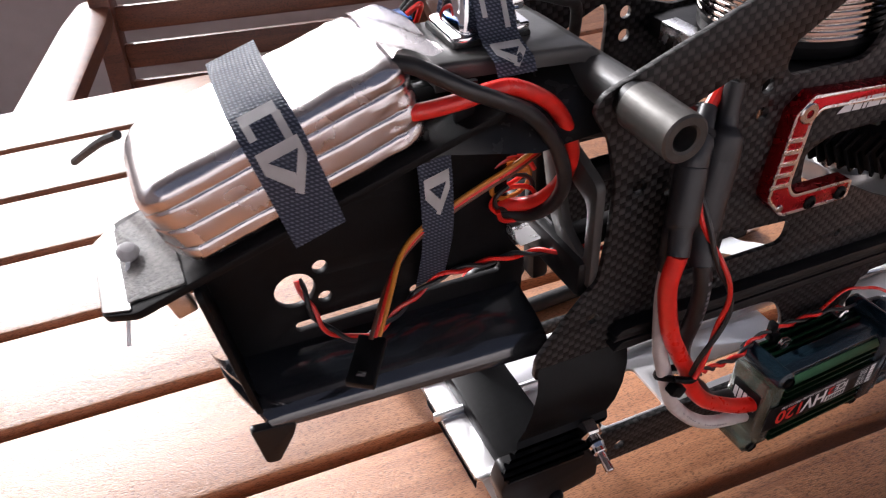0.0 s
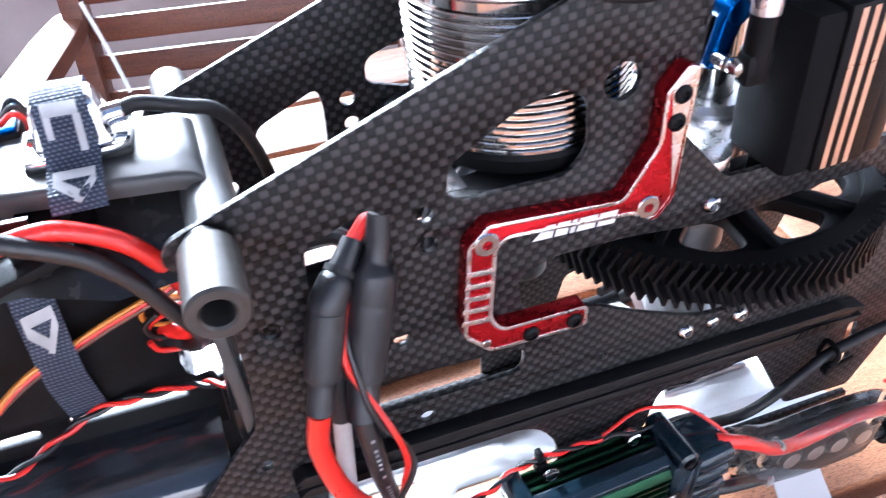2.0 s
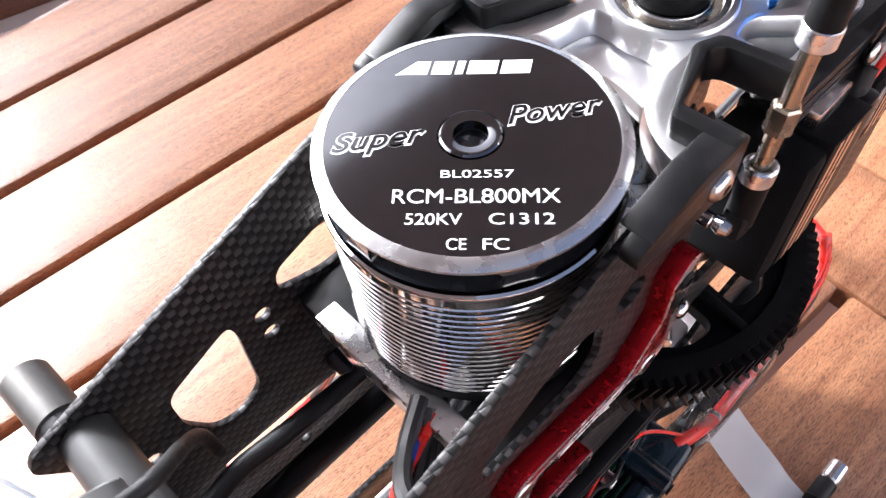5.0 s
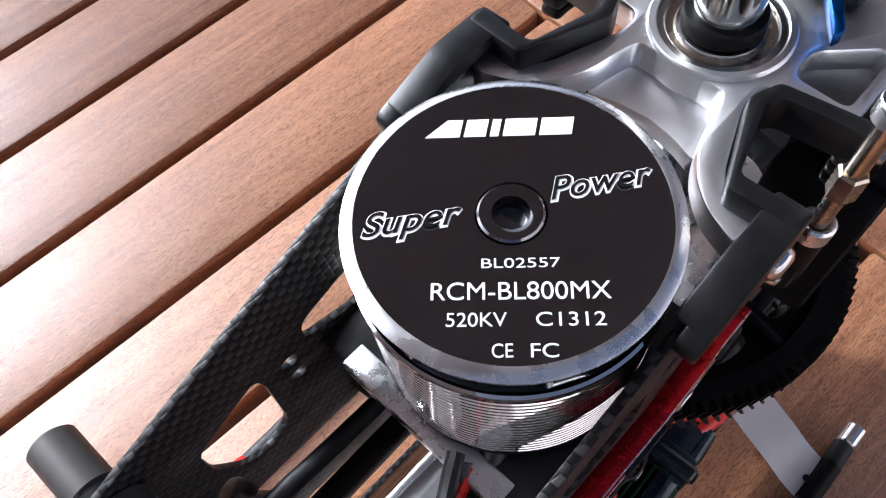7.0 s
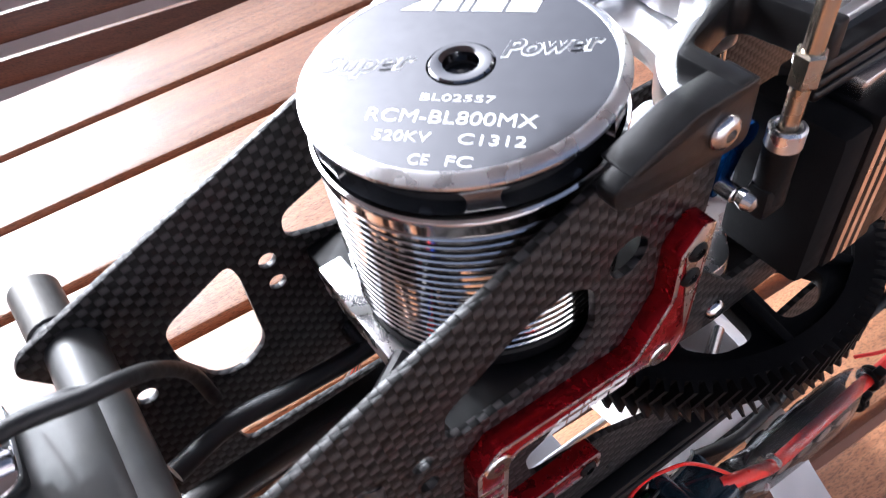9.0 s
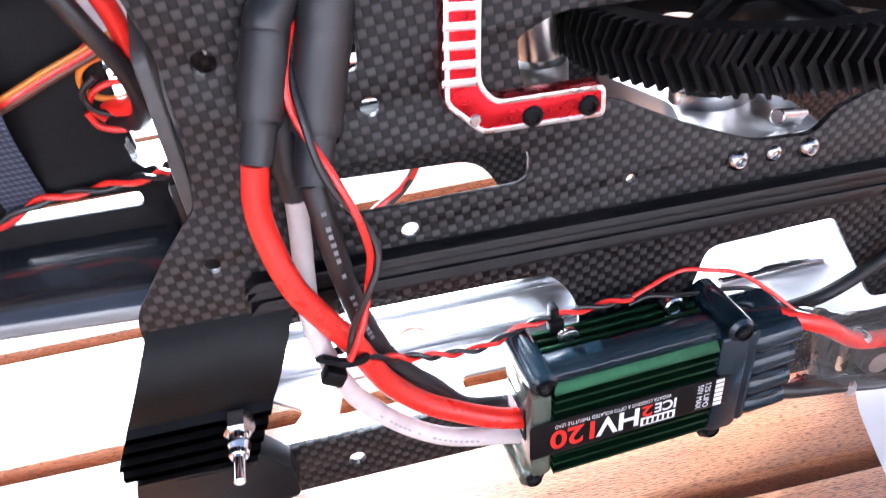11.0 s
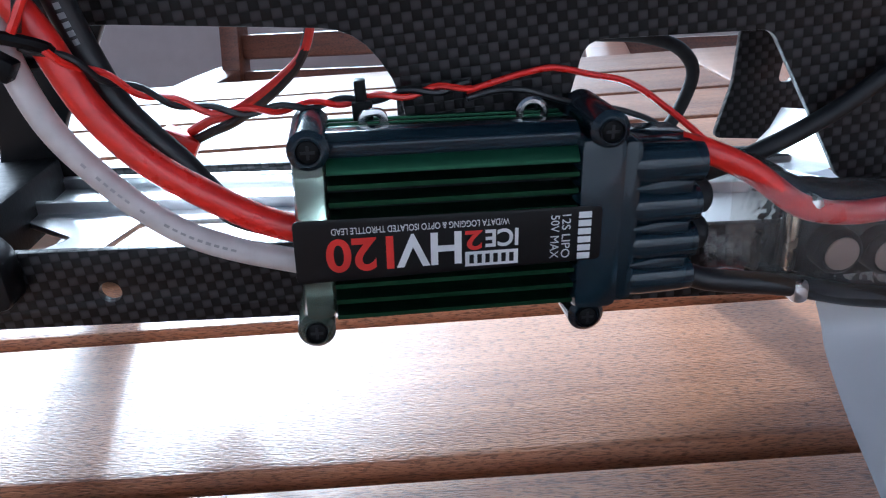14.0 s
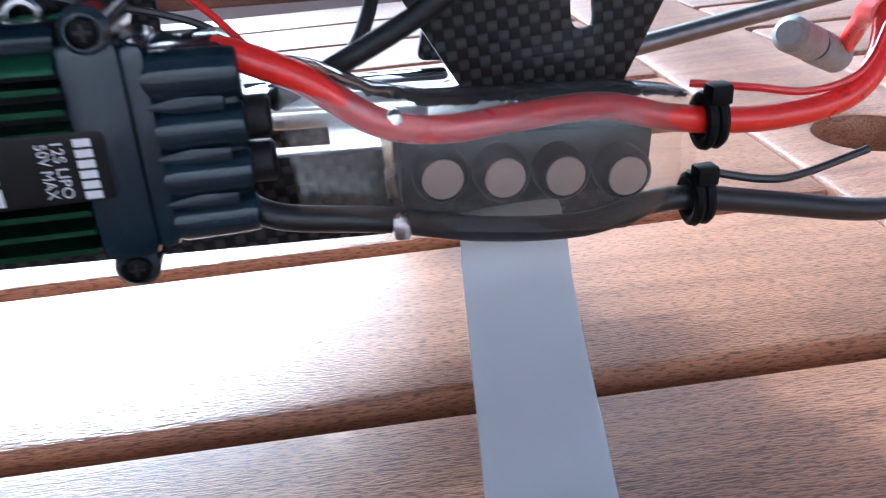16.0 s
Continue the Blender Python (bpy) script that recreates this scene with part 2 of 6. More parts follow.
def wood(name, light, dark, rough=0.35, along=(1, 14, 14), scale=9.0, coat=0.4):
    """Oiled hardwood: long grain, pores and a tint of its own for every board."""
    m = bpy.data.materials.new(name)
    m.use_nodes = True
    nt = m.node_tree
    n, link = nt.nodes, nt.links.new
    b = n["Principled BSDF"]
    tc, mp, info = n.new("ShaderNodeTexCoord"), n.new("ShaderNodeMapping"), n.new("ShaderNodeObjectInfo")
    mp.inputs["Scale"].default_value = along
    off = n.new("ShaderNodeVectorMath")
    off.operation = "MULTIPLY_ADD"
    off.inputs[1].default_value = (1, 1, 1)
    sc = n.new("ShaderNodeVectorMath")
    sc.operation = "SCALE"
    sc.inputs[0].default_value = (7.3, 3.1, 5.7)
    link(info.outputs["Random"], sc.inputs["Scale"])
    link(tc.outputs["Object"], off.inputs[0])
    link(sc.outputs[0], off.inputs[2])
    link(off.outputs[0], mp.inputs[0])
    broad, fine, pore = (n.new("ShaderNodeTexNoise") for _ in range(3))
    fleck = n.new("ShaderNodeMapping")
    fleck.inputs["Scale"].default_value = (along[0], along[1] * 0.4, along[2] * 0.4)
    link(off.outputs[0], fleck.inputs[0])
    for q, s, d, way in ((broad, scale, 4, mp), (fine, scale * 9, 6, mp), (pore, scale * 44, 3, fleck)):
        q.inputs["Scale"].default_value, q.inputs["Detail"].default_value = s, d
        link(way.outputs[0], q.inputs["Vector"])
    broad.inputs["Distortion"].default_value = 0.8
    add = n.new("ShaderNodeMath")
    add.operation = "MULTIPLY_ADD"
    link(fine.outputs[0], add.inputs[0])
    add.inputs[1].default_value = 0.55
    link(broad.outputs[0], add.inputs[2])
    tint = n.new("ShaderNodeMath")
    tint.operation = "MULTIPLY_ADD"
    link(info.outputs["Random"], tint.inputs[0])
    tint.inputs[1].default_value = 0.36
    link(add.outputs[0], tint.inputs[2])
    ramp = n.new("ShaderNodeMapRange")
    ramp.inputs[1].default_value, ramp.inputs[2].default_value = 0.66, 1.22
    link(tint.outputs[0], ramp.inputs[0])
    mix = n.new("ShaderNodeMix")
    mix.data_type = "RGBA"
    mix.inputs[6].default_value, mix.inputs[7].default_value = (*light, 1), (*dark, 1)
    link(ramp.outputs[0], mix.inputs[0])
    pr = n.new("ShaderNodeMapRange")
    pr.inputs[1].default_value, pr.inputs[2].default_value, pr.inputs[3].default_value, pr.inputs[4].default_value = 0.38, 0.50, 0.42, 1.0
    link(pore.outputs[0], pr.inputs[0])
    mul = n.new("ShaderNodeMix")
    mul.data_type, mul.blend_type = "RGBA", "MULTIPLY"
    mul.inputs[0].default_value = 1.0
    link(mix.outputs[2], mul.inputs[6])
    link(pr.outputs[0], mul.inputs[7])
    link(mul.outputs[2], b.inputs["Base Color"])
    b.inputs["Roughness"].default_value = rough
    b.inputs["Coat Weight"].default_value, b.inputs["Coat Roughness"].default_value = coat, 0.26
    bp = n.new("ShaderNodeBump")
    bp.inputs["Strength"].default_value, bp.inputs["Distance"].default_value = 0.7, 0.0005
    link(pore.outputs[0], bp.inputs["Height"])
    link(bp.outputs[0], b.inputs["Normal"])
    link(bp.outputs[0], b.inputs["Coat Normal"])
    return m


CARBON = carbon_fibre()
WOOD = wood("oiled_table_wood", (0.42, 0.196, 0.095), (0.20, 0.075, 0.031), 0.36, (1, 14, 14), coat=0.36)
CHAIR_WOOD = wood("stained_chair_wood", (0.22, 0.072, 0.030), (0.11, 0.034, 0.015), 0.4, (1, 10, 10))
BLACK = material("black_plastic", (0.004, 0.004, 0.0043), 0.45, second=(0.007, 0.007, 0.0075), scale=500, bump=0.15, spec=0.1)
SATIN = material("satin_black_moulding", (0.005, 0.005, 0.0054), 0.34, second=(0.008, 0.008, 0.0085), scale=250, bump=0.08, spec=0.25)
COVER = material("dark_grey_moulding", (0.018, 0.018, 0.018), 0.24, second=(0.024, 0.024, 0.024), scale=200, spec=0.5)
GREY_SATIN = material("grey_satin_moulding", (0.045, 0.045, 0.044), 0.34, second=(0.056, 0.056, 0.054), scale=250, bump=0.08, spec=0.4)
SERVO_CASE = material("matt_black_case", (0.005, 0.005, 0.0055), 0.75, second=(0.008, 0.008, 0.0085), scale=300, bump=0.1, spec=0.05)
RUBBER = material("black_rubber", (0.004, 0.004, 0.0043), 0.6, scale=400, bump=0.2)
ALU = material("polished_aluminium", (0.84, 0.84, 0.85), 0.24, 1.0, second=(0.76, 0.76, 0.77), scale=250, rough2=0.36, bump=0.05)
MACHINED = material("machined_aluminium", (0.86, 0.86, 0.87), 0.36, 1.0, second=(0.82, 0.82, 0.83), scale=900, rough2=0.42)
SHAFT_STEEL = material("ground_shaft_steel", (0.50, 0.51, 0.47), 0.1, 1.0, second=(0.46, 0.47, 0.43), scale=300)
CHROME = material("bright_chrome", (0.85, 0.85, 0.86), 0.07, 1.0, scale=200)
STEEL = material("stainless_steel", (0.62, 0.61, 0.60), 0.22, 1.0, scale=400)
GREY_METAL = material("grey_anodised_metal", (0.20, 0.20, 0.195), 0.34, 0.9, second=(0.15, 0.15, 0.145), scale=300, bump=0.05)
RED_METAL = material("red_anodised_metal", (0.50, 0.010, 0.018), 0.26, 0.85, second=(0.40, 0.008, 0.014), scale=400, bump=0.06)
BLUE_METAL = material("blue_anodised_metal", (0.01, 0.10, 0.38), 0.22, 0.9, scale=300)
GREEN_METAL = material("green_anodised_metal", (0.016, 0.060, 0.026), 0.35, 0.8, second=(0.012, 0.046, 0.02), scale=400, bump=0.08)
BRASS = material("brushed_brass", (0.50, 0.43, 0.34), 0.25, 1.0, scale=300)
FOIL = material("silver_foil", (0.73, 0.70, 0.70), 0.24, 1.0, second=(0.65, 0.62, 0.62), scale=90, bump=0.15, bump_scale=130)
RED_WIRE = material("red_silicone_wire", (0.72, 0.018, 0.010), 0.3, scale=300, bump=0.08, coat=0.2)
BLACK_WIRE = material("black_silicone_wire", (0.013, 0.013, 0.014), 0.38, scale=300, bump=0.1)
WHITE_WIRE = material("white_silicone_wire", (0.62, 0.58, 0.56), 0.4, second=(0.5, 0.46, 0.44), scale=300, bump=0.08)
ORANGE_WIRE = material("orange_servo_wire", (0.62, 0.22, 0.02), 0.42, scale=300)
BLUE_WIRE = material("blue_silicone_wire", (0.01, 0.05, 0.40), 0.35, scale=300)
BROWN_WIRE = material("brown_servo_wire", (0.10, 0.03, 0.012), 0.42, scale=300)
SHRINK = material("black_heat_shrink", (0.011, 0.0115, 0.013), 0.42, second=(0.018, 0.019, 0.021), scale=120, bump=0.3, bump_scale=260)
WHITE_PLASTIC = material("white_plastic", (0.80, 0.84, 0.88), 0.35, second=(0.76, 0.80, 0.84), scale=60, bump=0.05)
FIN_METAL = material("nickel_plated_fins", (0.82, 0.79, 0.76), 0.09, 1.0, second=(0.76, 0.73, 0.70), scale=200, rough2=0.13)
FLANGE = material("glossy_black_moulding", (0.013, 0.0145, 0.018), 0.17, second=(0.017, 0.0185, 0.022), scale=250, spec=0.8, coat=1.0, coat_rough=0.09)
HOOKS = material("hook_pad", (0.012, 0.012, 0.013), 0.7, second=(0.22, 0.21, 0.20), scale=700, bump=1.0, bump_scale=900)
SMOKE = material("smoked_plastic", (0.011, 0.024, 0.036), 0.15, second=(0.016, 0.032, 0.046), scale=120, bump=0.06, transmission=0.35, spec=0.45)
SMOKE_CLEAR = material("clear_smoked_plastic", (0.20, 0.235, 0.185), 0.16, second=(0.16, 0.19, 0.15), scale=120, bump=0.06, transmission=0.6, spec=0.5)
LABEL = material("black_label", (0.005, 0.005, 0.0055), 0.35, scale=200, spec=0.25)
PALE_INK = material("faint_pale_print", (0.36, 0.34, 0.335), 0.5, scale=200)
GREY_INK = material("faint_grey_print", (0.22, 0.22, 0.23), 0.5, scale=200)
INK_WHITE = material("white_print", (0.75, 0.75, 0.75), 0.5, scale=200)
INK_RED = material("red_print", (0.62, 0.02, 0.012), 0.45, scale=200)
GOLD = material("copper_foil_print", (0.74, 0.52, 0.38), 0.3, 0.75, scale=200)
PAPER = material("silver_sticker", (0.45, 0.45, 0.46), 0.5, scale=200)
STRAP = material("woven_nylon", (0.035, 0.05, 0.085), 0.6, scale=900)
PLASTER = material("painted_plaster", (0.56, 0.53, 0.53), 0.85, second=(0.51, 0.48, 0.48), scale=30, bump=0.3, bump_scale=200)
GREY_SLEEVE = material("grey_woven_sleeve", (0.26, 0.26, 0.26), 0.6, second=(0.20, 0.20, 0.20), scale=600, bump=0.4)
SOFFIT = material("soffit_paint", (0.26, 0.27, 0.29), 0.8, second=(0.23, 0.24, 0.26), scale=30, bump=0.2)
STANDOFF = material("dark_satin_metal", (0.075, 0.072, 0.066), 0.42, 0.5, second=(0.058, 0.055, 0.05), scale=300, bump=0.05)
TILE = material("terracotta_tile", (0.20, 0.10, 0.07), 0.5, second=(0.15, 0.07, 0.05), scale=12, bump=0.1, bump_scale=120)
CAP_TOP = material("capacitor_top", (0.50, 0.40, 0.36), 0.4, 0.6, scale=200)
GLOSS_BLACK = material("polished_black_metal", (0.20, 0.20, 0.207), 0.09, 1.0, second=(0.18, 0.18, 0.187), scale=300)

# ---- the terrace ----
def plain(name, lo, hi, mat, label, category):
    """A box of the setting, in metres."""
    c = [tuple(1000 * v for v in (p[0], p[1], p[2] - LIFT)) for p in (lo, hi)]
    return single(name, span(c[0], c[1], 0), mat, label, category, kind="structure")


plain("ceiling", (-3.35, -0.4, 2.5), (3.55, 1.3, 2.62), SOFFIT, "painted soffit of the terrace roof", "ceiling")
plain("wall_north", (-3.2, 1.75, 0.0), (3.4, 1.9, 1.02), PLASTER, "pale grey painted parapet wall", "wall")
# south wall is added out of view; its pale colour lights faces towards -y
plain("wall_south", (-3.2, -2.95, 0.0), (3.4, -2.8, 2.5), PLASTER, "unseen pale wall added to bounce light onto the model's front", "wall")
plain("wall_west", (-3.35, -2.8, 0.0), (-3.2, 1.3, 2.5), PLASTER, "pale painted terrace end wall", "wall")
plain("wall_east", (3.4, -2.8, 0.0), (3.55, 1.3, 2.5), PLASTER, "pale painted terrace end wall", "wall")
plain("ground", (-60, -60, -0.2), (60, 60, -0.05), TILE, "plain ground around the terrace", "ground")
floor = plain("floor", (-3.2, -2.8, -0.05), (3.4, 1.75, -0.008), TILE, "tiled terrace floor with pale joints", "floor")

# ---- the slatted table ----
ANG = radians(-4.4)
STEP, FIRST, GAP = 79.3, 1.3, 7.6
TURN = Matrix.Rotation(ANG, 4, "Z")
TABLE_Z = -179.6
table = thing("garden_table", (0, 0, -919), "oiled reddish hardwood garden table with slatted top", "table")
for k in range(-5, 7):
    y0, y1 = FIRST + k * STEP + GAP / 2, FIRST + (k + 1) * STEP - GAP / 2
    for x0, x1 in ((-520, 303), (387, 1210)):
        bm = box(((x0 + x1) / 2, (y0 + y1) / 2, TABLE_Z - 12.5), (x1 - x0, y1 - y0, 25), 2.2)
        me_part = part("plank", bm, WOOD, table)
        me_part.matrix_world = Matrix.Translation(PLACE[me_part])
        # turn about the middle of the board, then swing it round the table's own corner
        p = TURN @ Vector(((x0 + x1) / 2, (y0 + y1) / 2, 0))
        me_part.location = mm((p.x, p.y, TABLE_Z - 12.5)) - PLACE[table]
        me_part.rotation_euler = (0, 0, ANG)
board = flat(rounded([(304.5, -394), (385.5, -394), (385.5, 556), (304.5, 556)], 2), 20, XY(TABLE_Z - 20), [ring(346, 130, 21, 40)], 2.0)
bmesh.ops.transform(board, matrix=TURN, verts=board.verts)
part("cross_board", board, WOOD, table, "cross board with a round parasol hole")
for y in (-330, 500):
    bm = box((345, y, TABLE_Z - 49), (1500, 30, 48), 3)
    bmesh.ops.transform(bm, matrix=TURN, verts=bm.verts)
    part("apron", bm, WOOD, table)
for x in (-430, 1120):
    bm = box((x, 85, TABLE_Z - 49), (40, 860, 48), 3)
    bmesh.ops.transform(bm, matrix=TURN, verts=bm.verts)
    part("apron", bm, WOOD, table)
    for y in (-330, 500):
        bm = box((x, y, (TABLE_Z - 25 - 919) / 2), (55, 55, 919 + TABLE_Z - 25), 4)
        bmesh.ops.transform(bm, matrix=TURN, verts=bm.verts)
        part("leg", bm, WOOD, table)


# ---- garden chair beyond the table ----
def garden_chair(x, y):
    """A slatted armchair, facing the table; x, y: the middle of its back at seat height."""
    ch = thing("garden_chair", (x, y, -919), "stained reddish-brown wooden garden armchair with slatted back", "chair", "chairs round the table")
    lean = Matrix.Translation((x, y, -480)) @ Matrix.Rotation(radians(-13), 4, "X")

    def put(bm, name, mat=CHAIR_WOOD):
        bmesh.ops.transform(bm, matrix=lean, verts=bm.verts)
        return part(name, bm, mat, ch)

    for s in (-1, 1):
        put(box((s * 226, 0, 270), (30, 42, 660), 5), "back_post")
    for i in range(12):
        put(box((0, 0, 16 + i * 52), (424, 16, 35), 4), "back_slat")
    for s in (-1, 1):
        arm = flat(rounded([(-32, -430), (32, -430), (30, -60), (22, 30), (-22, 30), (-30, -60)], 18), 24, Matrix.Translation((x + s * 238, y + 40, -262)), bev=5)
        part("armrest", arm, CHAIR_WOOD, ch)
        part("front_leg", box((x + s * 238, y - 350, -590), (32, 46, 656), 4), CHAIR_WOOD, ch)
        part("rear_leg", box((x + s * 226, y + 20, -700), (30, 42, 440), 4, Matrix.Rotation(radians(8), 4, "X")), CHAIR_WOOD, ch)
        part("seat_rail", box((x + s * 210, y - 180, -505), (24, 420, 44), 4), CHAIR_WOOD, ch)
    for i in range(6):
        part("seat_slat", box((x, y - 40 - i * 66, -475), (430, 54, 16), 4), CHAIR_WOOD, ch)
    ch.rotation_euler = (0, 0, radians(-14))
    return ch


garden_chair(72, 900)
garden_chair(642, 900)

# ---- side plates of the model ----
PLATE = [(-18, 28, 4), (-15, 32.5, 2), (88, 68.5), (117, 72), (113.5, 41), (111.5, 24), (128, 5), (186, 2), (200, 12), (262, 10), (262, -68), (238, -75.5), (228, -82),
         (208.5, -119), (177, -115), (157, -79.5), (117, -78.5, 4), (112, -95), (110, -128), (78, -126), (78.5, -86, 10), (70, -72.5, 8), (22, -68), (-4, -67), (-33, -65.5),
         (-32, -56), (-20.5, -41.5), (-11, -31), (-9, -16), (-8.5, 3), (-12, 18)]
GEAR_SLOT = [(64.5, -8, 3), (75, -4, 4), (98, -5.5), (126, -10), (160, -8.5), (184, -8), (196, -20, 6), (190, -36), (164, -40, 4), (151, -44, 3), (145, -50, 3), (128, -48, 3), (120, -44.5), (105, -37), (90, -28), (66, -20.5, 4)]
HOLES = [rounded([(48, 32.5, 2), (46.8, 25, 3), (50, 22, 3), (78, 20.5), (84.5, 26, 4), (84, 40, 4), (78, 44.5, 3), (66, 42.5)], 3),
         ring(92.5, 42.5, 4.9), ring(41.1, 21, 2.3), ring(41.3, 12, 2.3), ring(0, 0, 2.6), ring(-11.6, -46.8, 2.0), ring(35.3, -49.9, 2.2), ring(93, -50.3, 1.3), ring(31, -16.5, 2.2),
         rounded([(12, 21, 2), (28, 27, 2), (32.5, 22.5, 3), (31, 4), (30, -8, 2), (9, -6.5, 2)], 2),
         rounded([(18, -28.5, 3), (60, -34, 5), (66.5, -35, 4), (66, -44.5, 4), (20.5, -42, 3)], 3),
         rounded([(197.6, -80.5), (202.2, -81), (203.6, -105.5), (198.9, -105)], 2.2)]


FAR_PLATE = [q if q not in ((208.5, -119), (177, -115), (157, -79.5)) else {208.5: (213, -121), 177: (182, -106), 157: (184, -79.5, 5)}[q[0]] for q in PLATE]
FAR_PLATE.insert(FAR_PLATE.index((213, -121)) + 1, (204, -126))
FAR_PLATE.insert(FAR_PLATE.index((204, -126)) + 1, (177, -123))


def side_plate(y, holes, label, outline):
    p = thing("side_plate", (90, y, -70), label, "model frame", "carbon side plates")
    part("sheet", flat(rounded(outline, 2.5), 2.0, XZ(y), holes, 0.22), CARBON, p)
    return p


near = side_plate(2.0, [rounded(GEAR_SLOT, 3)] + HOLES, "woven black carbon-fibre side plate with cut-outs", PLATE)
far_holes = [rounded(GEAR_SLOT, 3), rounded([(11.5, 17.5, 4), (31.8, 26, 3), (33, 20, 2), (31.8, -6, 5), (24, -11, 5), (16.7, -8.5, 4), (11, 4, 3)], 3),
             rounded([(47.5, 31.5, 4), (62, 36, 3), (75, 36, 3), (75, 20, 3), (60.5, 19.5, 3), (47, 24, 3)], 3), ring(40.6, 20.5, 2.3), ring(40.8, 12, 2.3),
             ring(92.5, 42.5, 4.9), ring(0, 0, 2.6), ring(-11.6, -46.8, 2.0), ring(35.3, -49.9, 2.2),
             rounded([(11, -27, 3), (42, -28, 3), (56, -29.5, 4), (66.5, -33, 4), (66, -46, 4), (14, -42, 3)], 3),
             rounded([(197.6, -99.5), (202.2, -100), (201, -107.5), (196.5, -107)], 2.0)]
far = side_plate(69.5, far_holes, "woven black carbon-fibre side plate, farther one", FAR_PLATE)


def flat_screw(c, axis, parent, r=3.4, h=0.7):
    """A countersunk head with a hexagon socket, almost flush."""
    bm = blend(lathe([(1.35, -1.0), (1.35, h), (r - 0.35, h), (r, h - 0.35), (r, -0.6)], c, axis, 28), lathe([(1.35, -0.9), (0, -0.95)], c, axis, 6))
    return part("screw", bm, STEEL, parent)


def bolt(c, axis, parent, r=3.0, h=2.0, mat=None, name="bolt", hexa=1.3):
    """A button head with a hexagon socket, standing on c along axis."""
    prof = [(hexa, h * 0.35), (hexa, h * 0.98), (r * 0.55, h), (r * 0.85, h * 0.72), (r, h * 0.25), (r, 0)]
    bm = blend(lathe(prof, c, axis, 24), lathe([(hexa, h * 0.35), (0, h * 0.3)], c, axis, 6))
    return part(name, bm, mat or STEEL, parent)


for x, z in ((122.9, -52.2), (143.8, -53.4), (124.3, -2.7)):
    bolt((x, 0, z), (0, -1, 0), near)
    bolt((x, 69.5, z), (0, 1, 0), far)
for x, z in ((133.5, -52.8), (192, -2), (188, 40)):
    bolt((x, 0, z), (0, -1, 0), near, 2.4, 1.2)

# ---- red bracket on the near plate ----
bracket = thing("motor_bracket", (75, -3, 10), "red anodised metal bracket with pale bare edges", "bracket")
RED = [(49.3, 11.6, 1), (55, 16.8, 1), (91.9, 12.2, 2), (100.9, 26, 2), (101.4, 39.6, 1), (106.7, 45.5, .8), (110.2, 44.2, .6), (107.2, 8, 2), (102.3, 2.2, 2), (95, 6.4, 1),
       (60, 11, 3), (57, 8.4, 1), (54.8, -14.3, 4), (58, -18.8, 2), (83.7, -20.6, 2), (83.5, -28.4, 2), (54, -26.2, 2), (46.4, -17.6, 2)]
part("body", flat(rounded(RED, 1.5), 5.0, XZ(0.0), (), 0.1), RED_METAL, bracket)
RIM = rounded(RED, 1.5)


def inset(loop, d):
    out = []
    n = len(loop)
    for i in range(n):
        a, b, c = Vector(loop[i - 1][:2]), Vector(loop[i][:2]), Vector(loop[(i + 1) % n][:2])
        t = (c - a).normalized()
        out.append((b.x + t.y * d, b.y - t.x * d))
    return out


edge = flat(inset(RIM, 0.05), 0.5, XZ(-4.7), [inset(RIM, 1.15)], 0.05)
part("edge", edge, ALU, bracket, "bare bright bevelled edge")
for i in range(5):
    z = 4.2 - i * 4.0
    part("groove", flat([(48.6 - i * 0.55, z), (55.6 - i * 0.4, z - 0.9), (55.5 - i * 0.4, z - 2.7), (48.4 - i * 0.55, z - 1.7)], 0.4, XZ(-4.9), bev=0.05), ALU, bracket)
for x, z in ((54.3, 11.2), (99.6, 7.6)):
    flat_screw((x, -5, z), (0, -1, 0), bracket)
for x, z in ((106.0, 38.2), (105.2, 30.9), (66.1, -24.5), (79.5, -24.9)):
    bolt((x, -5, z), (0, -1, 0), bracket, 2.5, 1.1, BLACK)
part("rivet", rod((52.8, -4.5, -22.4), (52.8, -5.6, -22.4), 1.4), STEEL, bracket)
part("emblem", marks(logo(23.5, 4.0), XZ(-5.0) @ Matrix.Translation((66.4, 7.6, 0)) @ Matrix.Rotation(radians(-4.6), 4, "Z")), INK_WHITE, bracket, "plain pale blocks of an engraved emblem")

# ---- motor ----
MX, MY = 82.0, 34.4
motor = thing("electric_motor", (MX, MY, 17), "silver finned outrunner motor with glossy black cap", "motor")
cap = part("cap", lathe([(3.4, 72.5), (29.5, 72.5), (30.4, 72.9), (30.4, 73.3), (28.6, 74.4), (6.4, 74.4), (6.0, 73.7), (3.4, 73.7), (3.4, 72.5)], (MX, MY, 0), n=96), GLOSS_BLACK, motor, sharp=0.3)
part("cap_rim", lathe([(30.46, 72.7), (30.46, 73.3), (28.7, 74.46), (27.9, 74.5), (27.9, 74.3), (30.0, 72.7), (30.46, 72.7)], (MX, MY, 0), n=96), ALU, motor, "bare bright rim")
part("hub", lathe([(3.4, 73.0), (3.4, 74.6), (4.4, 74.9), (5.6, 74.9), (6.0, 74.5), (6.0, 73.0)], (MX, MY, 0), n=48), GLOSS_BLACK, motor)
part("shaft_hole", lathe([(0, 66.0), (3.3, 66.0), (3.3, 66.6), (0, 66.6)], (MX, MY, 0), n=32), RUBBER, motor)


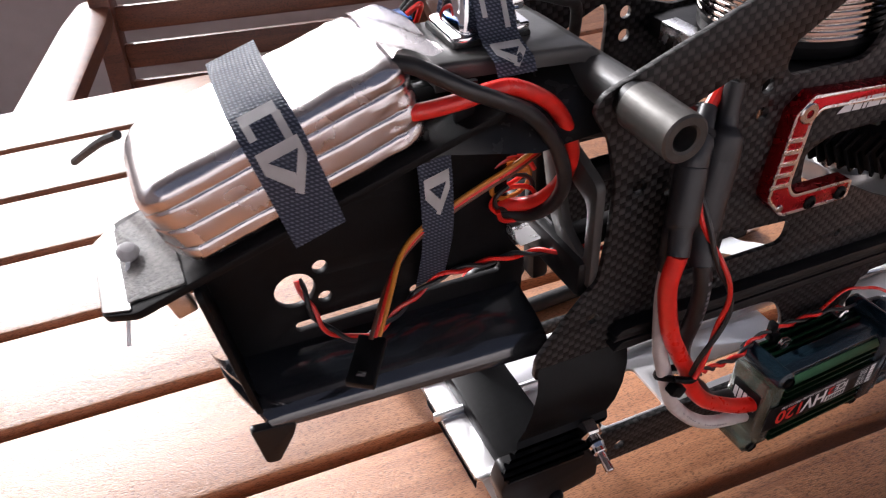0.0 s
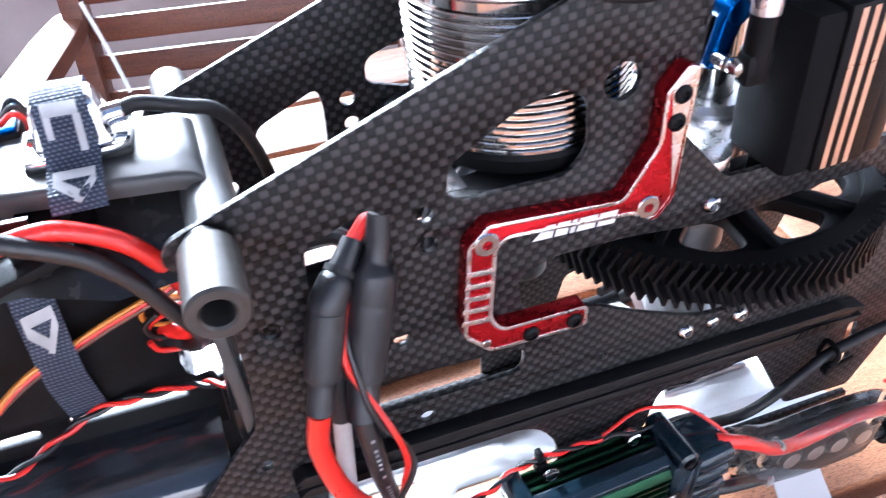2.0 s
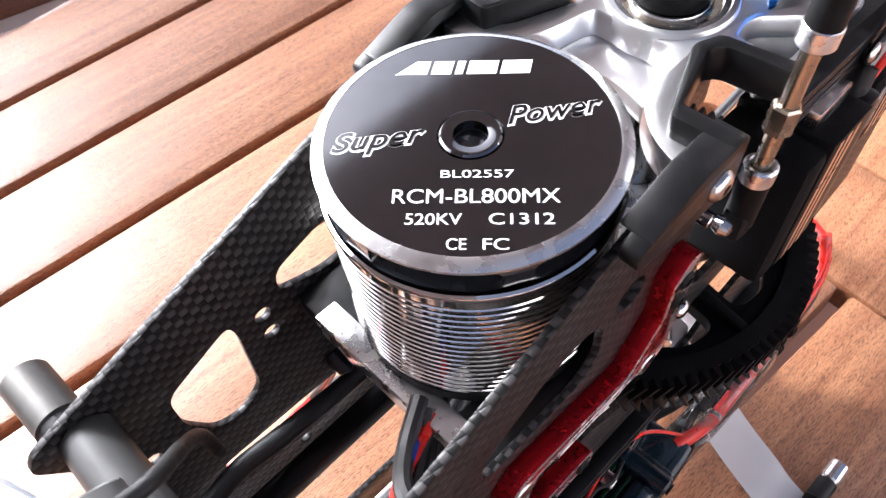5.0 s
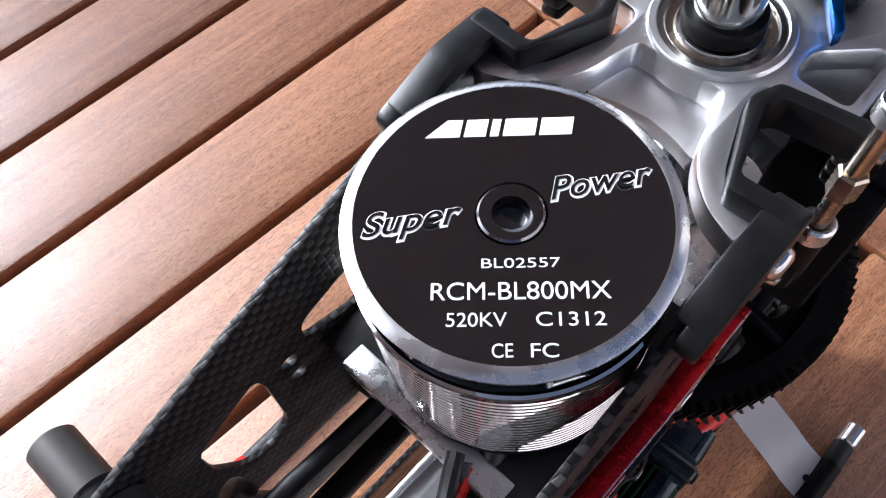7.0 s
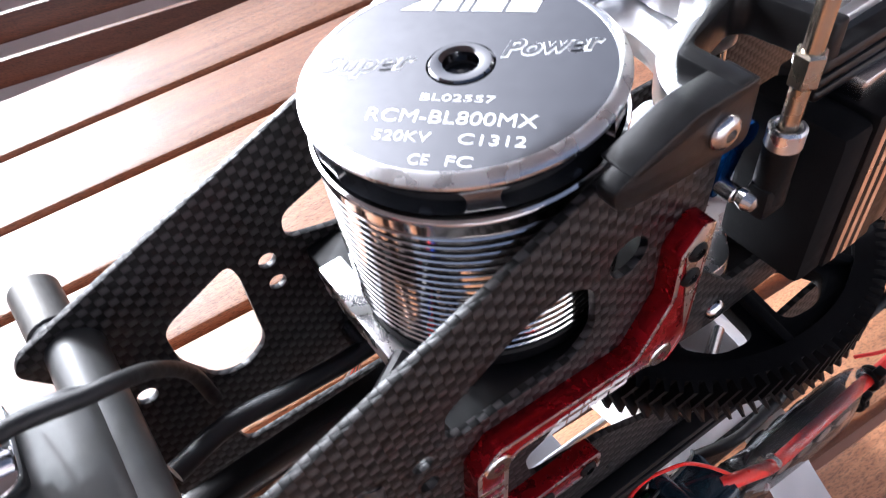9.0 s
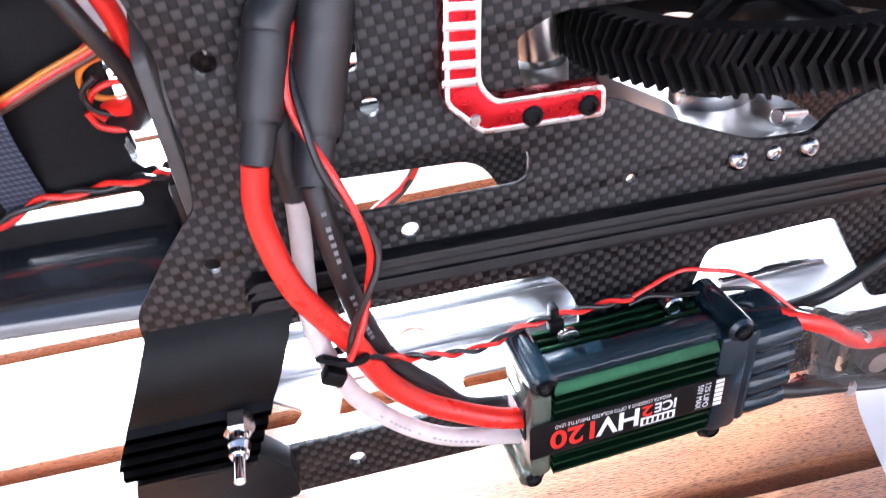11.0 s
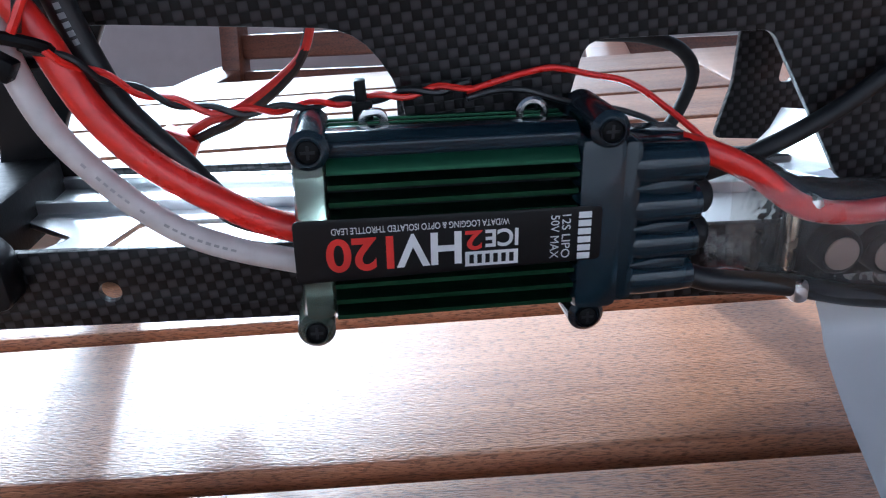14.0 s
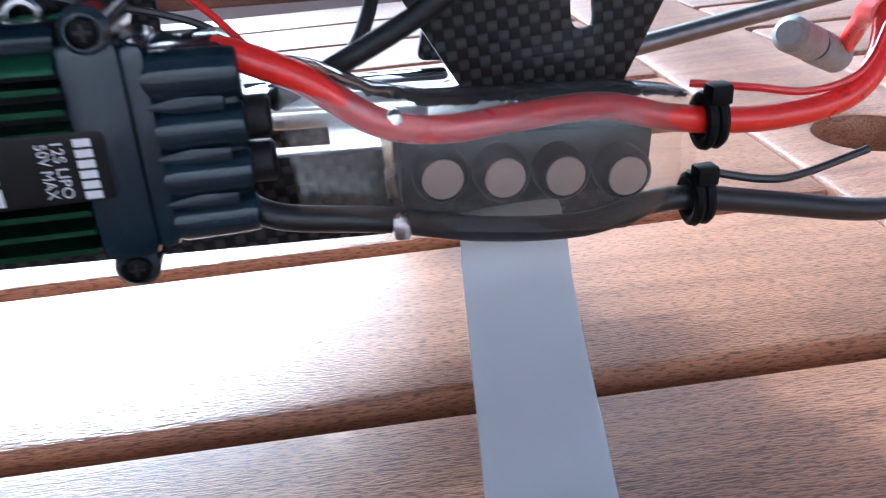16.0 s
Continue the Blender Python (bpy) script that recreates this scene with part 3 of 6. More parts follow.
def window_band(r, z0, z1, count, wide, tall, thick):
    """A ring wall with rounded windows all round, thick inwards."""
    length = 2 * math.pi * r
    n = 120
    outline = [(length * i / n, z0) for i in range(n + 1)] + [(length * (n - i) / n, z1) for i in range(n + 1)]
    zc = (z0 + z1) / 2
    cuts = []
    for k in range(count):
        c = length * (k + 0.5) / count
        h = wide / 2
        pts = [(c - h, zc - tall / 2), (c + h, zc - tall / 2), (c + h, zc + tall / 2), (c - h, zc + tall / 2)]
        loop = []
        corners = rounded(pts, tall * 0.45, 5)
        for a, b in zip(corners, corners[1:] + corners[:1]):
            a, b = Vector(a), Vector(b)
            steps = max(1, int((b - a).length / 1.6))
            loop += [a.lerp(b, q / steps) for q in range(steps)]
        cuts.append(loop)
    bm = flat(outline, thick, Matrix(), cuts, 0.0)
    for v in bm.verts:
        a, rr = v.co.x / r, r - thick + v.co.z
        v.co = Vector((MX + rr * math.cos(a), MY + rr * math.sin(a), v.co.y))
    return bm


part("neck", lathe([(0, 64.5), (26.2, 64.5), (26.2, 72.6), (3.4, 72.6), (3.4, 65.6), (0, 65.6)], (MX, MY, 0), n=72), RUBBER, motor)
part("vent_band", window_band(29.6, 64.9, 72.6, 6, 25.5, 5.0, 1.6), FLANGE, motor, "glossy black band with rounded vent windows", sharp=0.5)
for i in range(12):
    a = 2 * math.pi * (i + 0.28) / 12
    part("vent_screw", lathe([(0, 0), (1.3, 0), (1.3, 1.0), (0, 1.1)], (MX + 26.1 * math.cos(a), MY + 26.1 * math.sin(a), 69.2), (math.cos(a), math.sin(a), 0), 12), STEEL, motor)
part("can_core", rod((MX, MY, 24.6), (MX, MY, 62.2), 28.3, 0.2, 72), RUBBER, motor)
prof = [(0, 24.5), (28.6, 24.5)]
z = 25.0
for i in range(18):
    prof += [(28.5, z), (29.9, z + 0.1), (30.15, z + 0.32), (30.15, z + 1.12), (29.9, z + 1.38), (28.5, z + 1.5)]
    z += 2.0
prof += [(30.0, 61.2), (30.2, 61.4), (30.2, 63.6), (0, 63.6)]
part("top_ring", lathe([(27.7, 63.65), (30.2, 63.65), (30.6, 64.0), (30.7, 64.5), (30.5, 65.0), (29.9, 65.3), (29.2, 65.1), (28.6, 64.9), (27.7, 64.9), (27.7, 63.65)], (MX, MY, 0), n=96), CHROME, motor, "bright turned ring")
part("finned_can", lathe(prof, (MX, MY, 0), n=96), FIN_METAL, motor)
part("base", lathe([(0, 18.2), (27, 18.2), (29.4, 19.4), (29.6, 23.0), (28.6, 24.6), (0, 24.6)], (MX, MY, 0), n=72), BLACK, motor)
part("shaft", rod((MX, MY, -37), (MX, MY, 19), 3.0), STEEL, motor)
part("pinion_bearing", lathe([(3.2, -36), (7.5, -36), (8, -35), (8, -29), (7.5, -28), (3.2, -28)], (MX, MY, 0), n=40), GREY_METAL, motor)
part("pinion", lathe([(0, -26), (7.2, -26), (7.2, -10), (6.4, -9), (0, -9)], (MX, MY, 0), n=28), STEEL, motor)
CAPTOP = Matrix.Translation((MX, MY, 74.42)) @ Matrix.Rotation(radians(-47.5), 4, "Z")
for txt, size, x, y, w, s in (("BL02557", 2.6, -5.2, -10.6, 13.2, 0), ("RCM-BL800MX", 4.6, -13.6, -16.4, 29.6, 0), ("520KV", 3.5, -11.0, -21.1, 9.9, 0), ("C1312", 3.5, 3.6, -21.1, 11.2, 0)):
    part("lettering", words(txt, size, CAPTOP @ Matrix.Translation((x, y, 0)), w), INK_WHITE, cap)
for txt, x, y, w, a in (("Super", -26.2, -4.6, 18.5, 9), ("Power", 6.8, 2.2, 19.0, 10)):
    at = CAPTOP @ Matrix.Translation((x, y, 0)) @ Matrix.Rotation(radians(a), 4, "Z")
    part("script", words(txt, 6.6, at, w, shear=0.4, bold=0.36), INK_WHITE, cap, "white outlined script")
    part("script_core", words(txt, 6.6, at @ Matrix.Translation((0.3, 0.15, 0.13)), w - 0.6, shear=0.4, bold=0.02), GLOSS_BLACK, cap)
part("emblem", marks(logo(27.0, 3.9), CAPTOP @ Matrix.Translation((-15.6, 16.4, 0))), INK_WHITE, cap, "plain white blocks of an emblem")
for txt, x, w in (("CE", -3.6, 3.4), ("FC", 2.6, 4.4)):
    part("lettering", words(txt, 3.4, CAPTOP @ Matrix.Translation((x, -26.4, 0)), w), INK_WHITE, cap)

# ---- motor mount and gear train ----
mount = thing("motor_mount", (80, 34.7, 11), "machined aluminium motor mount plate between the side plates", "mount")
part("plate", flat(rounded([(50, 2.2), (114, 2.2), (114, 67.3), (50, 67.3)], 2), 7, XY(11.2), [ring(MX, MY, 9, 32)], 0.5), SATIN, mount)
part("edge_strip", span((49.2, 10, 10.8), (56, 59, 18.6), 0.6), ALU, mount, "bare bright machined edge")
for x, y in ((66, 18), (98, 18), (66, 51), (98, 51)):
    bolt((x, y, 11.2), (0, 0, -1), mount, 3.0, 2.0)
GX, GY = 145.5, 33.4
gear = thing("main_gear", (GX, GY, -18), "large black plastic helical main gear with spokes", "gear")
N, RT = 104, 57.6


def gear_rim():
    bm = bmesh.new()
    layers = 6
    rows = []
    for l in range(layers + 1):
        zz = -12.4 - 15.0 * l / layers
        tw = -radians(1.1) * (3 - abs(l - 3))
        row = []
        for i in range(N):
            for f, r in ((0.0, RT - 3.4), (0.26, RT - 3.4), (0.42, RT), (0.68, RT), (0.84, RT - 3.4)):
                a = 2 * math.pi * (i + f) / N + tw
                row.append(bm.verts.new((GX + r * math.cos(a), GY + r * math.sin(a), zz)))
        rows.append(row)
    n = len(rows[0])
    for a, b in zip(rows, rows[1:]):
        for i in range(n):
            bm.faces.new((a[i], a[(i + 1) % n], b[(i + 1) % n], b[i]))
    for row, zz in ((rows[0], -12.4), (rows[-1], -27.4)):
        inn = [bm.verts.new((GX + 49.0 * math.cos(2 * math.pi * i / n), GY + 49.0 * math.sin(2 * math.pi * i / n), zz)) for i in range(n)]
        for i in range(n):
            bm.faces.new((row[i], row[(i + 1) % n], inn[(i + 1) % n], inn[i]))
        rows.append(inn)
    a, b = rows[-2], rows[-1]
    for i in range(n):
        bm.faces.new((a[i], a[(i + 1) % n], b[(i + 1) % n], b[i]))
    return bm


part("toothed_rim", gear_rim(), BLACK, gear, sharp=0.35)
holes = []
for i in range(9):
    a0 = radians(40 * i - 79)
    pts = [(GX + r * math.cos(a0 + da), GY + r * math.sin(a0 + da)) for r, da in ((26, -0.16), (43, -0.24), (45.4, 0), (43, 0.24), (26, 0.16))]
    holes.append(rounded(pts, 4))
part("web", flat(ring(GX, GY, 49.5, 96), 5.0, XY(-20.5), [ring(GX, GY, 8, 32)] + holes, 0.6), BLACK, gear)
for i in range(9):
    a = radians(40 * i - 59)
    r = box((31, 0, -15.2), (36, 3, 5), 0.8)
    bmesh.ops.transform(r, matrix=Matrix.Translation((GX, GY, 0)) @ Matrix.Rotation(a, 4, "Z"), verts=r.verts)
    part("rib", r, BLACK, gear)
part("hub", lathe([(7.2, -27), (14, -27), (15, -25), (15, -9), (13, -7), (7.2, -7)], (GX, GY, 0), n=40), BLACK, gear)
part("one_way_hub", lathe([(7.2, -46), (10, -46), (12, -44), (12, -32), (15, -30), (15, -27.2), (7.2, -27.2)], (GX, GY, 0), n=48), GREY_METAL, gear, "dull grey metal hub below the gear")
for i in range(6):
    a = radians(60 * i + 15)
    bolt((GX + 11.5 * math.cos(a), GY + 11.5 * math.sin(a), -7.0), (0, 0, 1), gear, 1.7, 1.0)
mast = thing("main_shaft", (GX, GY, -24), "polished steel main shaft standing in ball bearings", "shaft")
part("shaft", rod((GX, GY, -30), (GX, GY, 112), 7.0, 0.5, 40), SHAFT_STEEL, mast)
part("collar", lathe([(7.0, 70.4), (8.2, 70.4), (8.6, 71), (8.6, 73.6), (8.2, 74.2), (7.0, 74.2)], (GX, GY, 0), n=40), BLACK, mast)

block = thing("bearing_block", (GX, GY, 58), "bright machined aluminium upper bearing block with cut pockets", "bearing block")
SIDE = [(131.5, 23.6), (128.7, 22.4), (119.1, 20.4, 4), (113, 17.1, 4), (107.7, 11.4, 4), (104.9, 3.8, 2), (106, 0.3), (114.5, 0.3), (114.2, 11, 2), (117, 12.9, 2), (131.9, 18.8, 3), (138, 18.5, 3), (139, 1), (172, 1)]
OUT = SIDE + [(x, 66.8 - yy, *r) for x, yy, *r in SIDE[::-1]]
POCKET = [(143.5, 15.5), (151, 15.8), (160, 6), (158, 4), (143, 3.5)]
pockets = [rounded(POCKET, 2.5), rounded([(x, 66.8 - yy) for x, yy in POCKET[::-1]], 2.5)]
part("body", flat(rounded(OUT, 2), 7.5, XY(62.0), [ring(GX, GY, 13, 40)] + pockets, 0.8), MACHINED, block)
WEB_OUT = [(119.5, 20), (121.6, 26), (122.6, 33.4), (121.6, 40.8), (119.5, 46.8), (140, 48), (156, 33.4), (140, 18.8)]
part("web", flat(rounded(WEB_OUT, 2), 5, XY(57.0), [ring(GX, GY, 9, 32)], 0.5), MACHINED, block)
part("pocket_floor", flat(rounded([(141, 2), (162, 2), (162, 64.8), (141, 64.8)], 1), 1.2, XY(62.6), [ring(GX, GY, 13, 40)], 0.1), GREY_METAL, block)
part("bearing_seat", lathe([(13, 63), (15, 63), (15, 70.0), (14.6, 70.6), (13.3, 70.6), (13, 70.2)], (GX, GY, 0), n=56), MACHINED, block)
part("bearing_outer_ring", lathe([(11.2, 64), (11.2, 69.6), (11.6, 70.0), (12.8, 70.0), (13, 69.6), (13, 64)], (GX, GY, 0), n=56), STEEL, block)
part("bearing_shield", lathe([(9.3, 68.6), (11.3, 68.8), (11.3, 69.2), (9.3, 69.0)], (GX, GY, 0), n=56), BRASS, block)
part("bearing_inner_ring", lathe([(7.1, 64), (7.1, 70.2), (9.0, 70.2), (9.4, 69.6), (9.4, 64)], (GX, GY, 0), n=56), STEEL, block)

# ---- black clips that join plates and bearing block ----
for s, yc in ((-1, 0.0), (1, 66.8)):
    clip = thing("frame_clip", (100, yc, 60), "moulded black plastic frame clip with ribs", "clip", "frame clips")
    side = flat(rounded([(82.9, 69.4, 2), (100.5, 75.2, 2), (115.4, 74.6, 2), (115.2, 60.6, 3), (92, 62.2, 3), (83.6, 64.4, 2)], 2), 4.6, XZ(0.4 if s < 0 else 71.4), (), 0.6)
    part("body", side, SATIN, clip)
    if s < 0:
        bolt((107.6, -4.2, 67.6), (0, -1, 0), clip, 3.5, 1.8)
    else:
        bolt((107.6, 71.4, 67.6), (0, 1, 0), clip, 3.5, 1.8)
    bolt((164.5, -6.4 if s < 0 else 73.2, 63.2), (0, s, 0), clip, 2.6, 1.2)
    fy = (lambda q: q) if s < 0 else (lambda q: 66.8 - q)
    zig = [(110.2, -4.0), (109.7, 9.6), (129.2, 17.9), (135.4, 15.2), (138.2, -4), (134.4, -4), (132.4, 12.4), (129.6, 14.4), (113.8, 9.6), (114.4, -4.0)]
    zig = [(x, fy(q)) for x, q in zig]
    part("brace", flat(rounded(zig if s < 0 else zig[::-1], 1.5), 9.0, XY(66.2), (), 0.7), SATIN, clip)
    bridge = flat(rounded([(86, 70.8, 1), (100.5, 75.3, 2), (115.4, 74.8, 1), (115.3, 72.4, 0.5), (104, 71.6), (88, 69.2, 0.5)], 1), 7.2, XZ(3.0 if s < 0 else 70.9), (), 0.6)
    part("bridge", bridge, SATIN, clip)
    arm = [(133.5, fy(-4.2)), (262, fy(-6.5)), (262, fy(3)), (150, fy(3)), (139, fy(1)), (134, fy(1))]
    part("arm", flat(rounded(arm if s < 0 else arm[::-1], 1.5), 3.2, XY(64.3), (), 0.9), SATIN, clip)
    part("arm", flat(rounded(arm if s < 0 else arm[::-1], 1.5), 2.6, XY(61.2), (), 0.8), SATIN, clip)
    part("arm", flat(rounded(arm if s < 0 else arm[::-1], 1.5), 2.6, XY(58.2), (), 0.8), SATIN, clip)
    arm2 = [(136, fy(-2.5)), (262, fy(-4.5)), (262, fy(2)), (138, fy(0.5))]
    part("arm_core", flat(arm2 if s < 0 else arm2[::-1], 8.6, XY(58.6), (), 0.2), SATIN, clip)

# ---- servos and push rods ----
def servo(x0, x1, y0, y1, z0, z1, label, sticker=False):
    s = thing("servo", ((x0 + x1) / 2, (y0 + y1) / 2, z0), label, "servo", "servos")
    case = part("case", span((x0 + 9.3, y0, z0), (x1 - 7, y1, z1), 0.6), BLACK, s)
    part("front_cover", span((x0, y0 + 0.15, z0), (x0 + 9.6, y1 - 0.2, z1 - 0.6), 2.4), SERVO_CASE, s)
    part("rear_cover", span((x1 - 7.4, y0 + 0.5, z0), (x1, y1 - 0.5, z1 - 1), 1.8), SATIN, s)
    for i in range(3):
        part("stripe", span((x0 + 12.2 + i * 3.6, y0 - 0.1, z0 + 0.5), (x0 + 13.9 + i * 3.6, y0 + 0.2, z1 - 1.2), 0), GOLD, case)
    part("top_cover", span((x0 + 10, y0 + 5.5, z1 - 0.4), (x1 - 9, y1 - 1.5, z1 + 5.2), 0.8), STEEL, s)
    part("ear", span((x0 + 4, y1 - 5, z0 - 2.2), (x0 + 10, y1 - 1, z0 + 2), 0.5), BLACK, s)
    if sticker:
        part("sticker", box((x0 + 6.5, y0 - 0.1, (z0 + z1) / 2 + 1), (4.2, 0.3, 15), 0), PAPER, s)
        part("sticker_text", words("QC passed", 2.4, XZ(y0 - 0.26) @ Matrix.Translation((x0 + 7.3, (z0 + z1) / 2 - 5.8, 0)) @ Matrix.Rotation(radians(90), 4, "Z"), 13.0), LABEL, s)
        for i in range(3):
            part("stripe", span((x0 + 4, y0 + 1.5 + i * 2.4, z1 + 4.1), (x1 - 6, y0 + 2.6 + i * 2.4, z1 + 4.35), 0), INK_WHITE, s)
    return s


s1 = servo(135, 168, -12.5, 11, 8.5, 54, "black servo with three gold stripes on its case")
lead_boot = part("cable_boot", tube([(164, -6, 51), (165, -6.5, 55), (166, -7, 59.5)], lambda t: 3.4 - 1.2 * t, 12), RUBBER, s1)
servo(177, 216, -9, 8, 20, 47, "black servo with a small sticker and pale stripes", True)
for i, m in enumerate((RED_WIRE, WHITE_WIRE, BLACK_WIRE)):
    w = tube([(165.6, -8.2 + i * 1.5, 57), (168, -9 + i * 1.5, 63.5), (175, -10 + i * 1.5, 69.5), (188, -10 + i * 1.5, 73), (206, -8 + i * 1.5, 73), (226, 0 + i * 1.5, 70)], 1.05, 8)
    single("servo_wire", w, m, ("red", "white", "black")[i] + " strand of a flat servo lead", "wire", "servo lead strands")

horn = thing("servo_horn", (121, 4, 41), "blue anodised metal servo arm with ball stud", "servo arm")
arm = flat(rounded([(118.2, 37.5, 2), (123, 37.5, 2), (128.5, 52, 3), (122.5, 54, 3)], 2), 3.4, XZ(6.2), (), 0.6)
part("arm", arm, BLUE_METAL, horn)
part("boss", rod((125.2, 2.2, 51.5), (125.2, 9, 51.5), 3.4), BLUE_METAL, horn)
part("ball_stud", blend(rod((120.8, 3.4, 40.6), (120.8, -1.2, 40.6), 2.0), lathe([(0, -2.6), (1.9, -1.9), (2.6, 0), (1.9, 1.9), (0, 2.6)], (121.6, -3.4, 40.6), (0, 1, 0), 16)), STEEL, horn)

LINK = (125.7, -4.6)


def push_rod(x, y, z0, lean=(0, 0), label="brass push rod with hexagon flats and black ball links"):
    """A threaded rod between two ball links; z0: the middle of the lower ball."""
    pr = thing("push_rod", (x, y, z0), label, "push rod", "push rods")

    def at(h):
        return (x + lean[0] * h, y + lean[1] * h, z0 + h)

    part("lower_link", blend(rod(at(-1.5), at(14), 3.4, 0.8), span((x - 3.9, y - 2.8, z0 - 4.6), (x + 3.9, y + 2.8, z0 + 4), 1.6)), BLACK, pr)
    part("lower_collar", rod(at(12.6), at(17.4), 3.6, 0.5, 28, bore=2.1), ALU, pr)
    part("rod", rod(at(15), at(50), 1.85), BRASS, pr)
    part("hexagon", rod(at(26.5), at(33.5), 2.9, 0.5, 6), BRASS, pr)
    part("upper_collar", rod(at(47.2), at(52), 3.6, 0.5, 28, bore=2.1), ALU, pr)
    part("upper_link", blend(rod(at(50.5), at(66), 3.4, 0.8), lathe([(0, -3), (5.6, -3), (5.6, 3), (0, 3)], at(70), (0, 1, 0), 24)), BLACK, pr)
    return pr


push_rod(LINK[0], LINK[1], 40.6, (0.045, 0.0))
push_rod(176, 62, 36, (0.03, 0.0), "brass push rod with hexagon flats, beyond the shaft")
push_rod(188, 20, 38, (0.03, 0.0), "brass push rod with hexagon flats, behind the servo")

drive = thing("tail_drive_block", (133, 34, -60), "bright machined block below the main gear between the side plates", "bearing block")
part("body", flat(rounded([(112, 2.3), (150, 2.3), (152, 20), (146, 34), (152, 48), (150, 67.2), (112, 67.2), (118, 48), (122, 34), (118, 20)], 3), 9, XY(-58.5), [ring(134, 34, 9, 32)], 0.8), MACHINED, drive)
part("collar", lathe([(6, -50), (12, -50), (12.5, -49), (12.5, -45), (11, -44), (6, -44)], (134, 34, 0), n=40), STEEL, drive)
part("pin", rod((136, 4, -44.5), (150, 12, -50.5), 2.0), STEEL, drive)
lower = thing("lower_bearing_block", (138, 33.4, 2), "machined aluminium lower bearing block round the shaft", "bearing block")
part("body", flat(rounded([(113, 2.2), (131, 2.2), (139, 12), (160, 8), (168, 20), (168, 46), (160, 59), (139, 55), (131, 67.3), (113, 67.3)], 4), 8, XY(1.0), [ring(GX, GY, 7.2, 32)], 0.8), ALU, lower)
part("ring", lathe([(7.2, 8), (14, 8), (14, 10.5), (12, 12.5), (7.2, 12.5)], (GX, GY, 0), n=40), ALU, lower)
swash = thing("swashplate_arm", (184, 10, 66), "polished aluminium swashplate arm above the frame", "swashplate")
part("arm", flat(rounded([(184, 73, 3), (196, 66, 3), (200, 61, 3), (214, 58, 3), (218, 84, 4), (200, 88, 5), (184, 86, 4)], 3), 6, XZ(16), [rounded([(196, 76), (206, 75), (206, 82), (197, 83)], 2)], 0.8), ALU, swash)
part("cup", lathe([(0, -9), (10, -9), (12, -5), (12, 5), (10, 9), (0, 9)], (171, 24, 79.5), (0, 1, 0), 40), BLACK, swash)
part("blue_lever", flat(rounded([(150.5, 13.5), (152.8, 12.5), (166, 21), (164, 23.5)], 1), 4, XY(72), (), 0.7), BLUE_METAL, swash, "blue anodised lever")

# ---- standoffs and cross tube at the nose end of the plates ----
for y0, y1, z, lab in ((0.0, -24.2, 29.6, "grey metal canopy standoff tube with open bore"), (69.5, 90.5, 27.6, "grey metal canopy standoff tube on the farther plate")):
    st = thing("standoff", (-8, y0, z), lab, "standoff", "canopy standoffs")
    d = -1 if y1 < y0 else 1
    part("neck", rod((-7.4, y0, z), (-7.6, y0 + d * 4, z), 5.2), SATIN, st)
    part("tube", rod((-7.5, y0 + d * 3.4, z), (-8.2, y1 - d * 0.6, z), 6.5 if d < 0 else 5.8, 0.6, 40, bore=3.4), STANDOFF, st)
    part("insert", rod((-7.8, y0 + d * 5, z), (-8.0, y0 + d * 10, z), 3.5, 0.2, 24), RUBBER, st)
cross = thing("cross_tube", (-5, 35, 27), "smooth dark grey cross tube between the side plates", "cross tube")
part("tube", rod((-5.0, 2.1, 28.0), (-5.0, 67.4, 27.0), 6.4, 0.5, 40), GREY_SATIN, cross)
part("screw", rod((-9.5, 46, 33.0), (-12.5, 48, 35.2), 2.6), STEEL, cross)


# ---- sloping nose cover under the shelf, and the shelf ----
def loft(rows_):
    """A closed solid through rings of points."""
    bm = bmesh.new()
    vs = [[bm.verts.new(p) for p in r_] for r_ in rows_]
    n = len(vs[0])
    for a, b in zip(vs, vs[1:]):
        for k in range(n):
            bm.faces.new((a[k], a[(k + 1) % n], b[(k + 1) % n], b[k]))
    bm.faces.new(vs[0])
    bm.faces.new(vs[-1][::-1])
    return bm


def sheet(rows, thick):
    """A skin through rows of points, thick millimetres."""
    bm = bmesh.new()
    vs = [[bm.verts.new(p) for p in row] for row in rows]
    for a, b in zip(vs, vs[1:]):
        for i in range(len(a) - 1):
            bm.faces.new((a[i], a[i + 1], b[i + 1], b[i]))
    bmesh.ops.solidify(bm, geom=list(bm.faces), thickness=thick)
    return bm


cover = []
for i in range(9):
    t = i / 8
    x = -2 - 56 * t
    row = []
    for j in range(13):
        s = j / 12
        y = 34 + (s - 0.5) * (54 - 26 * min(1.0, max(0.0, (-30 - x) / 22)))
        row.append((x, y, 17.6 - 2.4 * t + 15.5 * math.sin(math.pi * s) ** 0.8))
    cover.append(row)
nose = thing("nose_cover", (-26, 34, 10), "smooth satin black moulded cover between tray and frame", "cover")
part("skin", sheet(cover, 1.8), COVER, nose)
part("front_wall", box((-57.5, 34, 21), (2, 34, 10), 0.8), SATIN, nose)
shelf = thing("gyro_shelf", (-26, 35, 36), "black moulded shelf with rounded edge below the silver gyro", "shelf")
SHELF = [(-50.5, 32), (-50.6, 36.6), (-49.6, 38.2), (-47.5, 38.6), (-30, 38.2), (-10, 37.6), (-6.6, 36.8), (-4.2, 34.8), (-3.2, 31.6), (-3.2, 26), (-5.6, 26), (-5.8, 31), (-7.2, 33.2), (-10, 34.2), (-30, 34.8), (-46, 35), (-47, 32)]
